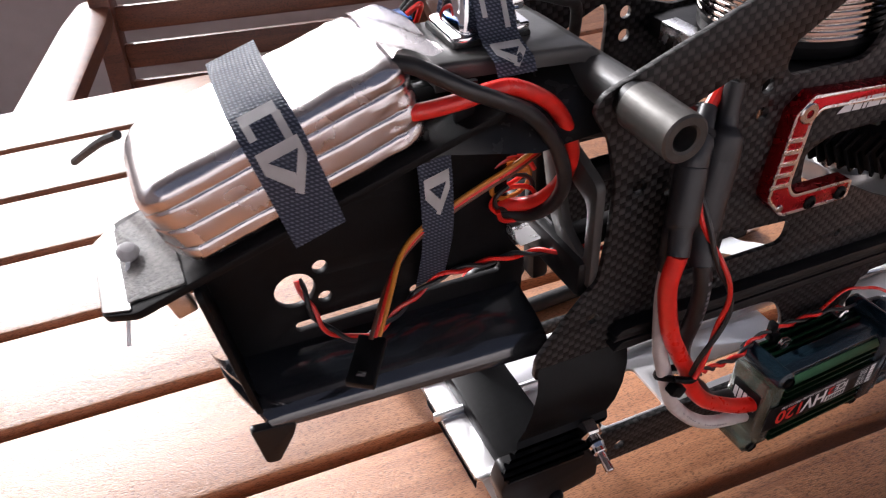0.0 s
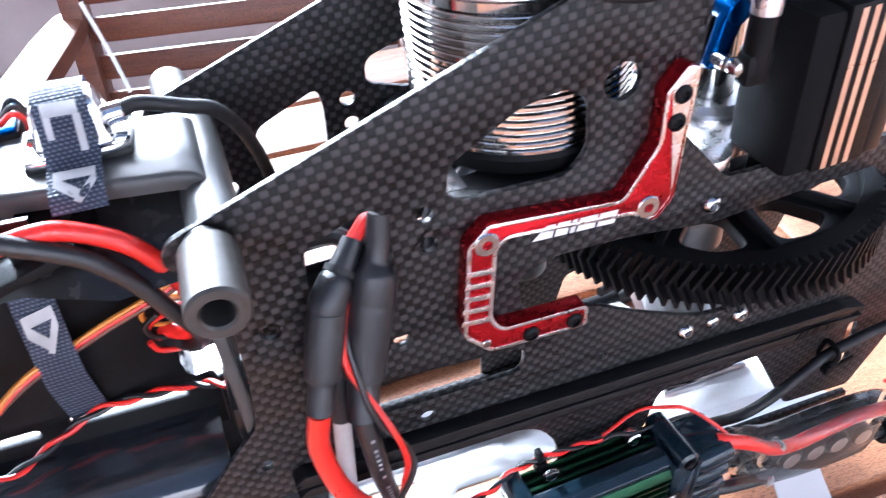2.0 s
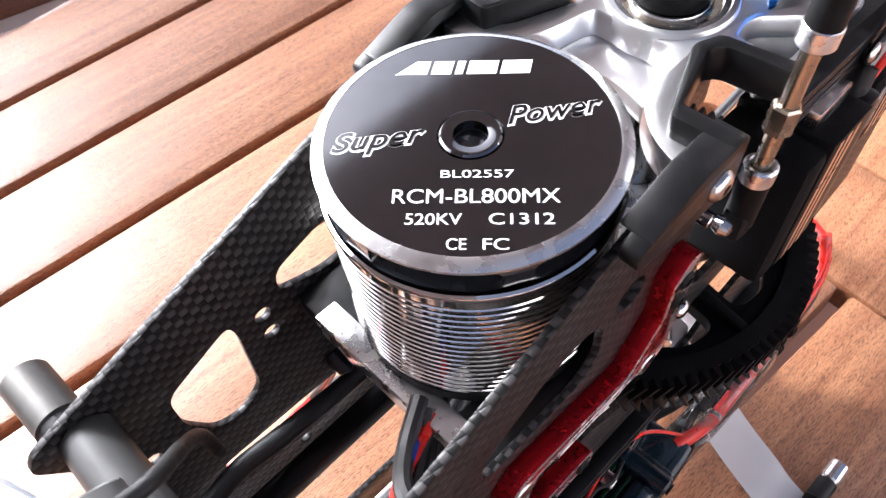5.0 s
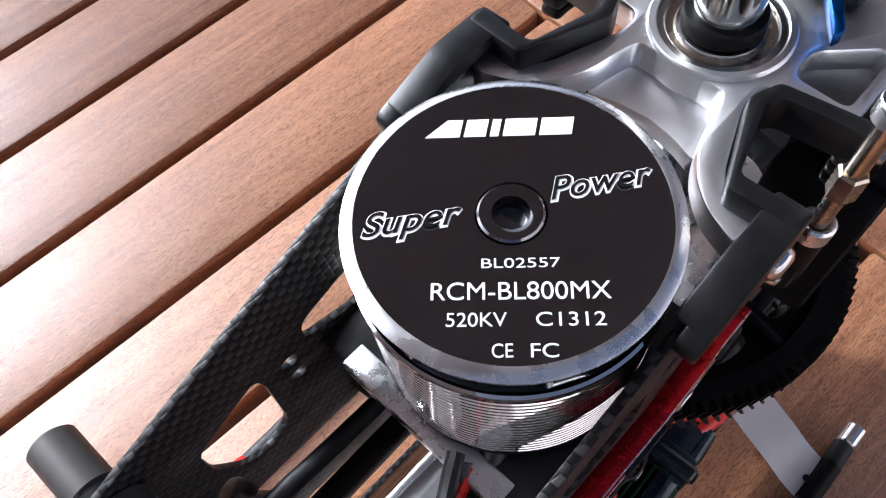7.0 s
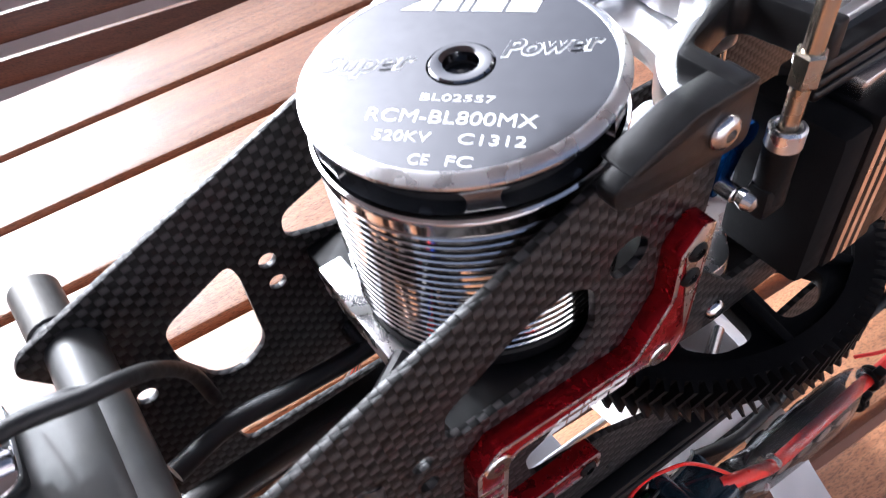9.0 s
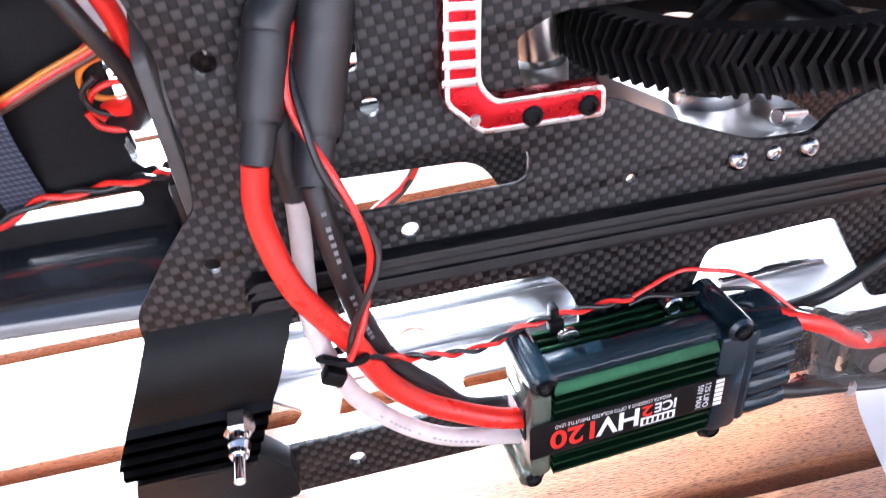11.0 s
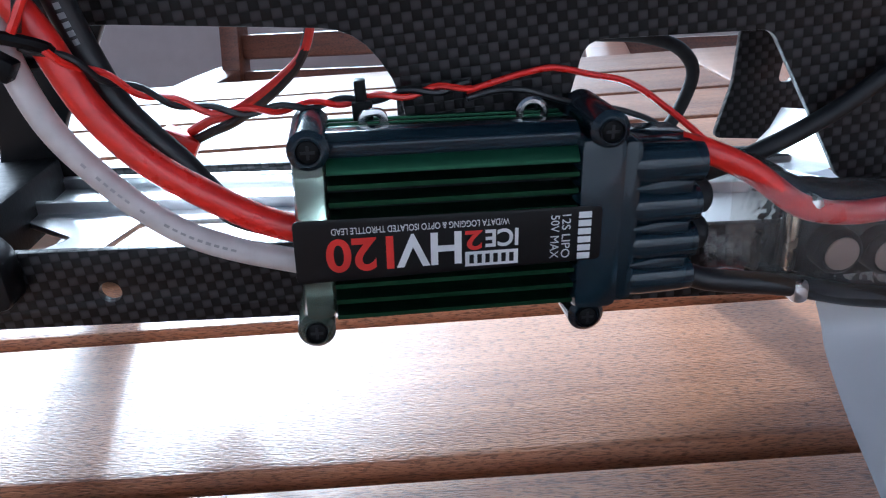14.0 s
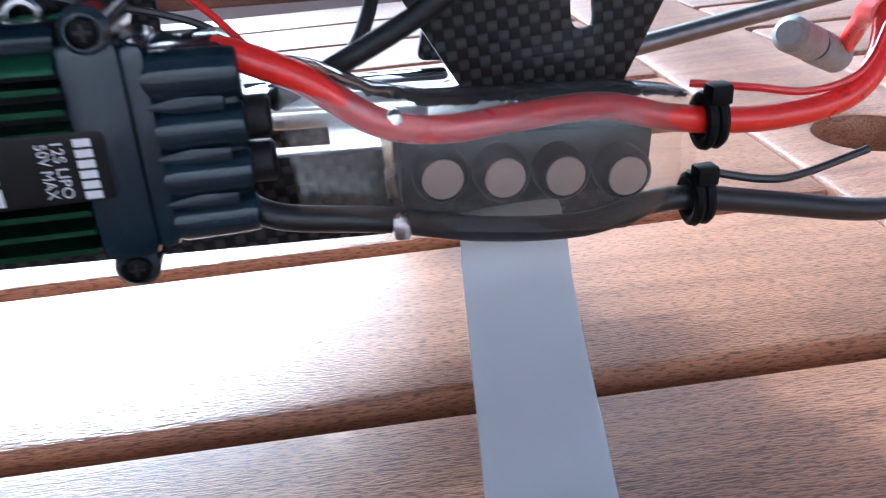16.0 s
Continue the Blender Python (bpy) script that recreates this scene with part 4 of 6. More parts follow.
part("top", loft([[(x, 18.4 + 7.5 * max(0.0, (-8 - x) / 42) + d, z - dz) for x, z in SHELF] for d, dz in ((0, 1.2), (0.5, 0.4), (1.4, 0), (10, 0), (22, 0), (31, 0.2), (32, 1.2))]), GREY_SATIN, shelf)
for y in (19.5, 50.5):
    part("rib", flat([(-49, 22), (-44, 22), (-42, 36), (-49, 36.5)], 2, XZ(y)), SATIN, shelf)
part("pad", box((-30, 42, 38.6), (24, 20, 2.6), 1.0, Matrix.Rotation(radians(1.8), 4, "Y")), RUBBER, shelf)

gyro = thing("gyro_sensor", (-30, 41, 39.6), "mirror-bright silver gyro housing on a black pad", "gyro")
foot = flat(rounded([(-42, 31), (-18, 31), (-17, 52), (-41, 53)], 4), 2.2, XY(39.4), (), 0.7)
part("foot", foot, CHROME, gyro)
dome = bmesh.new()
bmesh.ops.create_cube(dome, size=1)
for v in dome.verts:
    up = v.co.z > 0
    v.co = Vector((-30 + v.co.x * (13.5 if up else 19), 41.5 + v.co.y * (10 if up else 16.5), 52.5 if up else 41))
bmesh.ops.bevel(dome, geom=list(dome.edges), offset=2.6, segments=3, profile=0.6, affect="EDGES")
part("dome", dome, CHROME, gyro)
part("socket", rod((-22.5, 40, 45), (-17.5, 39.4, 45.6), 2.6), CHROME, gyro)
single("gyro_cable", tube([(-19, 39.6, 45.5), (-14, 39, 46.6), (-4, 40, 42.6), (2.4, 42, 39), (8, 50, 27), (12, 60, 8), (13, 62, -8)], 1.9, 12), RUBBER, "black round cable from the gyro to the frame", "cable")


# ---- woven straps ----
def strap_weave():
    m = STRAP
    nt = m.node_tree
    n, link = nt.nodes, nt.links.new
    b = n["Principled BSDF"]
    tc = n.new("ShaderNodeTexCoord")
    waves = []
    for ang in (0.6, 2.2):
        mp = n.new("ShaderNodeMapping")
        mp.inputs["Rotation"].default_value = (ang, ang, ang * 0.7)
        w = n.new("ShaderNodeTexWave")
        w.inputs["Scale"].default_value = 330
        link(tc.outputs["Object"], mp.inputs[0])
        link(mp.outputs[0], w.inputs[0])
        waves.append(w)
    mul = n.new("ShaderNodeMath")
    mul.operation = "MULTIPLY"
    link(waves[0].outputs["Fac"], mul.inputs[0])
    link(waves[1].outputs["Fac"], mul.inputs[1])
    mix = n.new("ShaderNodeMix")
    mix.data_type = "RGBA"
    mix.inputs[6].default_value, mix.inputs[7].default_value = (0.03, 0.04, 0.07, 1), (0.22, 0.25, 0.33, 1)
    link(mul.outputs[0], mix.inputs[0])
    link(mix.outputs[2], b.inputs["Base Color"])
    bp = n.new("ShaderNodeBump")
    bp.inputs["Strength"].default_value, bp.inputs["Distance"].default_value = 0.6, 0.0003
    link(mul.outputs[0], bp.inputs["Height"])
    link(bp.outputs[0], b.inputs["Normal"])


strap_weave()


def ribbon(line, wide, thick=0.9, step=5):
    """A band along line (points of one edge); wide: its width vector."""
    ps = path(line, step)
    w = Vector(wide)
    return sheet([[p, p + w * 0.25, p + w * 0.5, p + w * 0.75, p + w] for p in ps], thick)


def on_ribbon(line, wide, shapes, off, step=5):
    """Flat marks laid on a band: shapes in (along 0..1, across 0..1)."""
    ps = path(line, step)
    w = Vector(wide)
    bm = bmesh.new()
    for sh in shapes:
        ring_ = []
        for u, v in sh:
            k = min(len(ps) - 2, max(0, int(u * (len(ps) - 1))))
            f = u * (len(ps) - 1) - k
            p = ps[k].lerp(ps[k + 1], f) + w * v
            d = (ps[k + 1] - ps[k]).normalized()
            ring_.append(bm.verts.new(p + off * w.cross(d).normalized()))
        bm.faces.new(ring_)
    bmesh.ops.solidify(bm, geom=list(bm.faces), thickness=0.15)
    return bm


A_MARK = [[(0.62, 0.12), (0.70, 0.12), (0.80, 0.5), (0.74, 0.58)], [(0.62, 0.88), (0.70, 0.88), (0.82, 0.55), (0.80, 0.42)], [(0.60, 0.12), (0.66, 0.12), (0.66, 0.88), (0.60, 0.88)]]
B_MARK = [[(0.30, 0.15), (0.36, 0.15), (0.36, 0.80), (0.30, 0.80)], [(0.36, 0.68), (0.50, 0.68), (0.50, 0.82), (0.36, 0.82)], [(0.36, 0.15), (0.44, 0.15), (0.44, 0.28), (0.36, 0.28)]]

# ---- battery tray: a web on the centre line, flanges to both sides, a sloping deck ----
SLOPE = radians(15.3)
tray = thing("battery_tray", (-75, 34, -60), "black moulded battery tray with slotted web and curved flanges", "tray")
web_holes = [rounded([(-99, -37.2), (-69, -38.4), (-69, -42.2), (-99, -41)], 1.9), rounded([(-61, -37.6), (-28, -39.6), (-28, -43.8), (-61, -41.6)], 1.9),
             ring(-97, -24.7, 6.2, 28), ring(-88.3, -18.6, 2.3), ring(-88.4, -30.4, 2.1)]
WEB = [(-124, 1), (-118, -48), (-20, -60), (-19, -40), (-25.5, -30, 3), (-25.5, 4, 4), (-34, 25, 4), (-50, 21)]
part("web", flat(rounded(WEB, 1.5), 2.6, XZ(34.7), web_holes, 0.5), BLACK, tray)
SKIN = [(33.4, -43.0), (30, -43.1), (24, -43.6), (18, -44.6), (14, -45.8), (11.4, -47.2), (9.6, -48.8), (8.8, -50.6), (8.6, -52.6)]
UNDER = [(9.8, -52.8), (10.4, -50.6), (12.4, -48.2), (15, -47.1), (20, -46.0), (27, -45.2), (33.4, -45.0)]


def flange_rows():
    rows_ = []
    for i in range(17):
        t = i / 16
        ring_ = []
        for y, z in SKIN + UNDER:
            out = (33.4 - y) / 25
            x0 = -124 + 9 * out ** 2
            ring_.append((x0 * (1 - t) - 22 * t, y, z - (7.6 + 4.0 * out) * t))
        rows_.append(ring_)
    return rows_


part("flange", loft(flange_rows()), FLANGE, tray, "smooth glossy flange")
gus = flat(rounded([(8.6, 3), (33, 3), (33, -43), (24, -46), (10.6, -48)], 3), 1.8, Matrix(((0, 0, 1, -124), (1, 0, 0, 0), (0, 1, 0, 0), (0, 0, 0, 1))), (), 0.4)
for v in gus.verts:
    v.co.x += (3 - v.co.z) * 0.12
part("gusset", gus, BLACK, tray)
fillet = []
for i in range(9):
    a = math.pi / 2 * i / 8
    fillet.append([(-117.4 + 8 * (1 - math.sin(a)) + 0.9 * k - 8 + 6 * (k / 4) ** 2, 32.6 - 5.2 * k, -44.0 + 8 * (1 - math.cos(a)) - 0.8 * k - 0.6 * (k / 4) ** 2) for k in range(5)])
part("fillet", sheet(fillet, 0.8), FLANGE, tray, "rounded inner corner of the tray")
part("lip", flat(rounded([(-121.5, -49.5), (-108, -52.5), (-109.5, -57, 3), (-115.5, -66.5), (-119.6, -65.4)], 1.6), 3, XZ(11.2), (), 0.6), SATIN, tray)
TILT = Matrix.Translation((-93.5, 33.4, 27)) @ Matrix.Rotation(-SLOPE, 4, "Y")
deck = flat(rounded([(-58, -16, 1.5), (-50, -21.5), (56, -21.5), (62, -14), (62, 14), (56, 21.5), (-50, 21.5), (-58, 16, 1.5)], 2), 2.4, TILT @ XY(-15.6), (), 0.4)
part("deck", deck, BLACK, tray, "flat deck under the battery")
part("carpet", flat(rounded([(-51, -17), (-36, -21), (-36, 21), (-51, 17)], 1), 0.8, TILT @ XY(-13.3), (), 0.2), HOOKS, tray, "hook-and-loop pad")
tip = flat(rounded([(-57.5, -15.5, 1), (-50.5, -20), (-50.5, 20), (-57.5, 15.5, 1)], 1), 0.5, TILT @ XY(-13.2), (), 0.1)
part("tip_plate", tip, GREY_METAL, tray, "bare grey tip of the deck")
part("clip", box((-128, 24, -8), (6, 5, 9), 0.8, Matrix.Rotation(-SLOPE, 4, "Y")), STEEL, tray, "small metal clip")

# ---- battery pack ----
pack = thing("battery_pack", (-93, 33, 14), "silver foil battery pack with creased ends, strapped on the sloping deck", "battery")


def pack_body():
    bm = bmesh.new()
    prof = []
    half_w, half_h = 20.2, 12.6
    for k in range(49):  # near side: four cells, one above another
        t = k / 48
        h = -half_h + 2 * half_h * t
        bulge = 0.7 * abs(math.sin(math.pi * 4 * t)) ** 0.16
        corner = 3.2 * (max(0, abs(2 * t - 1) - 0.72) / 0.28) ** 2
        prof.append((-half_w - bulge + 0.9 + corner, h))
    for k in range(1, 12):
        t = k / 12
        prof.append((-half_w + 3.2 + (2 * half_w - 6.4) * t, half_h + 0.7 * math.sin(math.pi * t)))
    for k in range(49):
        t = k / 48
        h = half_h - 2 * half_h * t
        bulge = 0.7 * abs(math.sin(math.pi * 4 * t)) ** 0.16
        corner = 3.2 * (max(0, abs(2 * t - 1) - 0.72) / 0.28) ** 2
        prof.append((half_w + bulge - 0.9 - corner, h))
    rings_ = []
    for i in range(33):
        t = i / 32
        u = -35.5 + 71 * t
        e = min(t, 1 - t)
        sc = 1 - (0.30 if t < 0.5 else 0.18) * max(0, 1 - e / (0.10 if t < 0.5 else 0.06)) ** 2 - 0.02 * max(0, 1 - e / 0.16)
        ring_ = []
        for w, h in prof:
            q = Vector((u, w * sc, h * sc))
            j = noise.noise(q * 0.13) * 0.35 + (noise.noise(q * 0.4) * 0.8 if t > 0.86 else noise.noise(q * 0.3) * 0.15)
            ring_.append(bm.verts.new(q + Vector((0, w, h)).normalized() * j))
        rings_.append(ring_)
    n = len(prof)
    for a, b in zip(rings_, rings_[1:]):
        for i in range(n):
            bm.faces.new((a[i], a[(i + 1) % n], b[(i + 1) % n], b[i]))
    bm.faces.new(rings_[0])
    bm.faces.new(rings_[-1])
    bmesh.ops.transform(bm, matrix=TILT, verts=bm.verts)
    return bm


part("foil_body", pack_body(), FOIL, pack, sharp=1.2)
flap = []
for i in range(8):
    t = i / 7
    flap.append([tuple(TILT @ Vector((33 + 13 * t, -17 + 34 * k / 8 + 1.5 * math.sin(k + i), 12.4 - 5.5 * t * t + 0.9 * math.sin(k * 1.3 + i)))) for k in range(9)])
part("foil_flap", sheet(flap, 0.25), FOIL, pack, "creased loose foil at the wire end")
single("battery_wire", tube([(-64, 19, 45.5), (-59, 15, 44.5), (-49, 9, 38.8), (-33, 8, 29), (-25, 8, 18.5), (-20.5, 9, 8), (-17.5, 13, -2), (-17.5, 19, -12), (-21, 26, -19), (-27, 32, -20)], 2.2, 12), BLACK_WIRE, "thick black silicone wire from the battery", "wire")
single("battery_wire", tube([(-66, 18, 33), (-60, 15, 33), (-50, 12, 34.6), (-41, 11, 36), (-34.8, 11, 35), (-26, 11, 29.5), (-20, 11, 22), (-16, 12, 11), (-15.4, 15, 1), (-17, 21, -9), (-21, 27, -15), (-28, 33, -17)], 2.3, 12), RED_WIRE, "thick red silicone wire from the battery", "wire")
for k, (m, c) in enumerate(((RED_WIRE, "red"), (ORANGE_WIRE, "orange"), (BLACK_WIRE, "black"), (RED_WIRE, "red"))):
    coil = [(-24 + 7.5 * math.cos(a * 0.8 + k), 31 - 1.3 * k + 0.6 * a, -6 - 3.2 * k + 5.5 * math.sin(a * 0.8 + k)) for a in range(10)]
    single("coiled_wire", tube(coil, 0.8, 8), m, "thin " + c + " wire coiled beside the tray", "wire", "coiled wires")

# straps: over the battery, down the web, over the gyro
line = [TILT @ Vector((-7.8 + dx, y, z)) for dx, y, z in ((1.6, 22, 15.2), (0.8, 8, 16.4), (0.2, -6, 16.6), (0, -15, 15.6), (0, -20.6, 11.5), (-0.2, -22.9, 5), (-0.6, -23.3, -6), (-1.2, -23.2, -18.2))]
wide = (TILT.to_3x3() @ Vector((14.2, 0, 0)))
bs = thing("battery_strap", (-92, 12, 8), "blue-grey woven nylon strap with white printed blocks over the battery", "strap", "woven straps")
part("band", ribbon(line, wide), STRAP, bs)
part("print", on_ribbon(line, wide, [[(u + 0.02, v) for u, v in sh] for sh in A_MARK] + [[(u + 0.12, v) for u, v in sh] for sh in B_MARK], -0.62), INK_WHITE, bs, "plain white printed shapes")
single("strap_loop", ribbon([TILT @ Vector((-6.2, 22.5, 15)), TILT @ Vector((-6.4, 23.6, 6)), TILT @ Vector((-7, 23.4, -8)), TILT @ Vector((-8, 22.6, -17))], wide), STRAP, "blue-grey woven strap round the back of the battery", "strap", "woven straps")
ws = thing("tray_strap", (-54, 31, -36), "narrow blue-grey woven strap down the tray web", "strap", "woven straps")
line2 = [(-57, 28.0, 14), (-57.4, 25.6, 4), (-58, 24.2, -8), (-58.6, 24.6, -18), (-59, 27.6, -28), (-59.4, 31.2, -38)]
part("band", ribbon(line2, (10.4, 0, 2.4)), STRAP, ws)
part("print", on_ribbon(line2, (10.4, 0, 2.4), [[(u - 0.42, v) for u, v in sh] for sh in A_MARK], -0.62), INK_WHITE, ws, "plain white printed shapes")
gs = thing("gyro_strap", (-30, 34, 38), "blue woven strap with white printed blocks over the gyro", "strap", "woven straps")
line3 = [(-37, 56, 36), (-36.5, 53, 45), (-36, 47, 53.4), (-35.8, 38, 53.6), (-35.6, 32.5, 49.5), (-36, 29, 43), (-36.4, 24, 40.4), (-36.6, 18.8, 38.8), (-36.8, 16.6, 35.6)]
part("band", ribbon(line3, (11.6, 0, -0.6)), STRAP, gs)
part("print", on_ribbon(line3, (11.6, 0, -0.6), [[(u + 0.12, v) for u, v in sh] for sh in A_MARK + B_MARK], -0.62), INK_WHITE, gs, "plain white printed shapes")


def twisted(points, r, pitch, name_label, step=10):
    """Two thin wires twined round one another."""
    ps = path(points, step)
    d = 0.0
    lines = ([], [])
    side = None
    for i, p in enumerate(ps):
        if i:
            d += (p - ps[i - 1]).length
        t = (ps[min(i + 1, len(ps) - 1)] - ps[max(0, i - 1)]).normalized()
        side = (t.orthogonal() if side is None else side - t * side.dot(t)).normalized()
        up = t.cross(side)
        a = 2 * math.pi * d / pitch
        o = side * math.cos(a) * r + up * math.sin(a) * r
        lines[0].append(p + o)
        lines[1].append(p - o)
    for k, (m, c) in enumerate(((RED_WIRE, "red"), (BLACK_WIRE, "black"))):
        single("twisted_wire", tube(lines[k], r, 7, smooth=False), m, "thin " + c + " wire of a twisted pair " + name_label, "wire", "twisted pairs")


twisted([(-95, 36, -24), (-94, 31.5, -30), (-91.5, 28, -38), (-84, 24, -43), (-76, 24, -43.5), (-66, 27.5, -41), (-58, 29.5, -38), (-50, 30, -35.5), (-38, 29, -35), (-24, 25, -33), (-10, 12, -27), (-2, 4, -24)], 0.8, 17, "along the tray")
for k, m in enumerate((ORANGE_WIRE, RED_WIRE, BROWN_WIRE)):
    o = (1 - k) * 1.15
    single("servo_lead_wire", tube([(-16, 29, 2 + o), (-26, 28, -1.6 + o), (-37, 28, -5.3 + o), (-48.5, 27.4, -9.4 + o), (-60, 24, -12 + o), (-68 + o * 0.5, 19, -14.5 + o), (-74 + o, 13, -18.5 + o * 0.4), (-79 + o, 7, -22), (-82.5 + o, 3.5, -25.4)], 0.8, 8),
           m, ("orange", "red", "brown")[k] + " strand of a servo lead over the tray", "wire", "servo lead strands")
plug = thing("servo_plug", (-87, -2, -30), "black three-way servo plug hanging over the flange", "plug")
pt = Matrix.Translation((-87, -1.2, -28.2)) @ (Vector((9, 12.1, 3.9)).to_track_quat("Y", "Z").to_matrix().to_4x4())
pb = box((0, 0, 0), (8.0, 15, 3.0), 0.5)
bmesh.ops.transform(pb, matrix=pt, verts=pb.verts)
part("shell", pb, BLACK, plug)
pb = box((0, -4.6, 1.6), (2.6, 1.6, 0.4), 0.1)
bmesh.ops.transform(pb, matrix=pt, verts=pb.verts)
part("contact", pb, STEEL, plug)

# antennas and small things at the nose
single("antenna", tube([(-16, 52, 44), (-17.5, 55.5, 52), (-20.5, 60.5, 65)], 0.45, 8), WHITE_PLASTIC, "thin white receiver antenna standing up behind the shelf", "antenna", "antennas")
single("cable_tie", tube([(-136, 33, 5), (-138.5, 28, 0), (-141, 22, -7), (-143, 18, -13)], 0.6, 8), WHITE_PLASTIC, "thin white cable tie tail hanging from the tray tip", "cable tie")
single("antenna", tube([(-130, 52, 28), (-136, 66, 20), (-147, 98, 0)], 1.3, 8), RUBBER, "stiff black antenna tube beside the battery", "antenna", "antennas")
single("adhesive_blob", lathe([(0, -2), (2.6, -1), (3, 0.5), (1.8, 2.2), (0, 2.6)], (-136.5, 33, 4.6), (0.2, -0.3, 1), 16), PAPER, "dab of yellowish clear glue on the tray tip", "glue")
rxp = thing("receiver", (-60, 52, 30), "small blue-black receiver unit behind the battery", "receiver")
part("case", box((-52, 58, 36), (16, 10, 8), 1.0), BLACK, rxp)
part("lid", box((-52, 58, 40.4), (15, 9, 1.6), 0.5), BLUE_METAL, rxp)
for k in range(3):
    single("receiver_wire", tube([(-47, 52 + 2 * k, 43), (-43, 51 + 2 * k, 45.5 + k), (-42, 56 + 2 * k, 40), (-45, 60 + k, 30)], 0.8, 8), (RED_WIRE, BLACK_WIRE, BLACK_WIRE)[k], ("red", "black", "black")[k] + " thin wire by the receiver", "wire")

# ---- lower frame: rails, bottom plate, flange rail, nose block ----
DROP = -0.068


def low(x):
    return DROP * x


rails = []
for y0, lab in ((3.4, "black carbon bottom rail with round holes"), (66.0, "black carbon bottom rail, farther one")):
    r = thing("bottom_rail", (60, y0, -130), lab, "rail", "bottom rails")
    o = [(-48, -113 - low(0) + 2), (-20, -113.5), (214, -113.5 + low(214)), (214, -132.5 + low(214)), (-20, -132), (-44, -130.5)]
    part("strip", flat(rounded(o, 1.5), 2.4, XZ(y0 + 1.2), [ring(8.7, -125.6, 2.5), ring(66, -129, 2.5), ring(123, -133, 2.5)], 0.25), CARBON, r)
pan = thing("bottom_plate", (70, 34, -126), "polished aluminium bottom plate with cut-outs between the rails", "plate")
PM = Matrix.Translation((0, 0, -120)) @ Matrix.Rotation(math.atan(-DROP), 4, "Y")
cut = [rounded([(-30, 12), (-12, 8), (-4, 20), (-22, 34)], 2), rounded([(4, 8), (34, 8), (34, 30), (10, 30)], 3), rounded([(-34, 52), (-20, 52), (-20, 60), (-34, 60)], 3),
       ring(36, 44, 5), rounded([(46, 10), (96, 10), (96, 20), (46, 20)], 3), rounded([(14, 40), (24, 40), (24, 43), (14, 43)], 1), rounded([(110, 12), (150, 12), (150, 54), (110, 54)], 5)]
part("sheet", flat(rounded([(-52, 6), (210, 4.8), (210, 62.6), (-52, 60)], 2), 1.6, PM, cut, 0.3), MACHINED, pan)
for y, w in ((38, 2.4), (58.5, 3)):
    b = box((60, y, 2.8), (230, w, 4), 0.8)
    bmesh.ops.transform(b, matrix=PM, verts=b.verts)
    part("ridge", b, MACHINED, pan)
front = sheet([[(-52, 8, -117), (-50, 10, -121), (-50, 11, -128)], [(-52, 34, -117), (-50, 34, -121), (-50, 34, -128)], [(-52, 59, -117), (-50, 58, -121), (-50, 57, -128)]], 1.4)
part("front_lip", front, MACHINED, pan)
tab = thing("strut_bracket", (172, 34, -118), "bent chrome-bright bracket inside the frame near the rear strut", "bracket")
rows = []
for x, dz in ((128, 0), (134, 1.5), (160, 1.0), (176, 0.5), (183, 2.5), (188, 8.0), (191, 14.0)):
    rows.append([(x, y, -113.5 - 0.19 * (y - 8) + dz - 0.05 * (x - 128)) for y in (8, 18, 30, 42, 54)])
part("sheet", sheet(rows, 1.6), MACHINED, tab)
part("flute", box((158, 24, -115.5), (40, 4, 2.4), 1.0, Matrix.Rotation(radians(3), 4, "Y")), CHROME, tab)

fr = thing("flange_rail", (80, -3, -60), "black moulded stiffening rail with two grooves along the side plate", "rail")
for z0, z1, d in ((-51.6, -54.2, 5.2), (-54.4, -57.0, 4.4), (-57.2, -60.4, 5.2)):
    o = [(-3, z0 + 0.6), (186, z0 + low(186) + 0.4), (196, z0 + low(196) - 2.0 if z0 > -52 else z0 + low(196)), (190, z1 + low(190) - 0.2), (-6.5, z1 + 0.6)]
    part("rib", flat(rounded(o, 1.0), d, XZ(0.0), (), 0.5), SATIN, fr)
part("emblem", marks(logo(17, 3.6), XZ(-5.0) @ Matrix.Translation((166, -71.0, 0)) @ Matrix.Rotation(radians(-4), 4, "Z"), 0.4), BLACK, fr, "raised plain blocks of an emblem")

nose = thing("nose_block", (-22, -6, -130), "black moulded nose block with ridges and rounded shoulder", "block")
section = [(1.6, -58), (-1.0, -62), (-4.4, -66), (-6.8, -72), (-7.6, -78), (-7.0, -83)]
for i in range(4):
    section += [(-8.6, -84.5 - i * 4.2), (-8.6, -86.3 - i * 4.2), (-6.6, -87.2 - i * 4.2), (-6.6, -88.0 - i * 4.2)]
section += [(-8.6, -101), (-8.0, -103), (-4, -104.5), (2, -105)]
rows = []
for y, z in section:
    t = (-58 - z) / 72
    x0 = -30 - 18.6 * min(1, t / 0.5) + (2.4 if t > 0.58 else 0)
    x1 = 4.6 - 21.5 * min(1, t / 0.62)
    rows.append([(x0, y, z), (x0 + (x1 - x0) * 0.33, y, z - 2.6 * 0.33), (x0 + (x1 - x0) * 0.66, y, z - 2.6 * 0.66), (x1, y, z - 2.6)])
part("face", sheet(rows, 3.0), SATIN, nose)
part("lower_block", flat(rounded([(-46.5, -100), (-49, -108), (-46.6, -121), (-42, -126.6), (-20, -125.2), (-8.2, -123.4), (-8.2, -112.4), (-15, -103)], 2), 9, XZ(2.0), (), 1.0), SATIN, nose)
part("core", span((-42, 2, -124), (-18, 60, -108), 2), BLACK, nose)
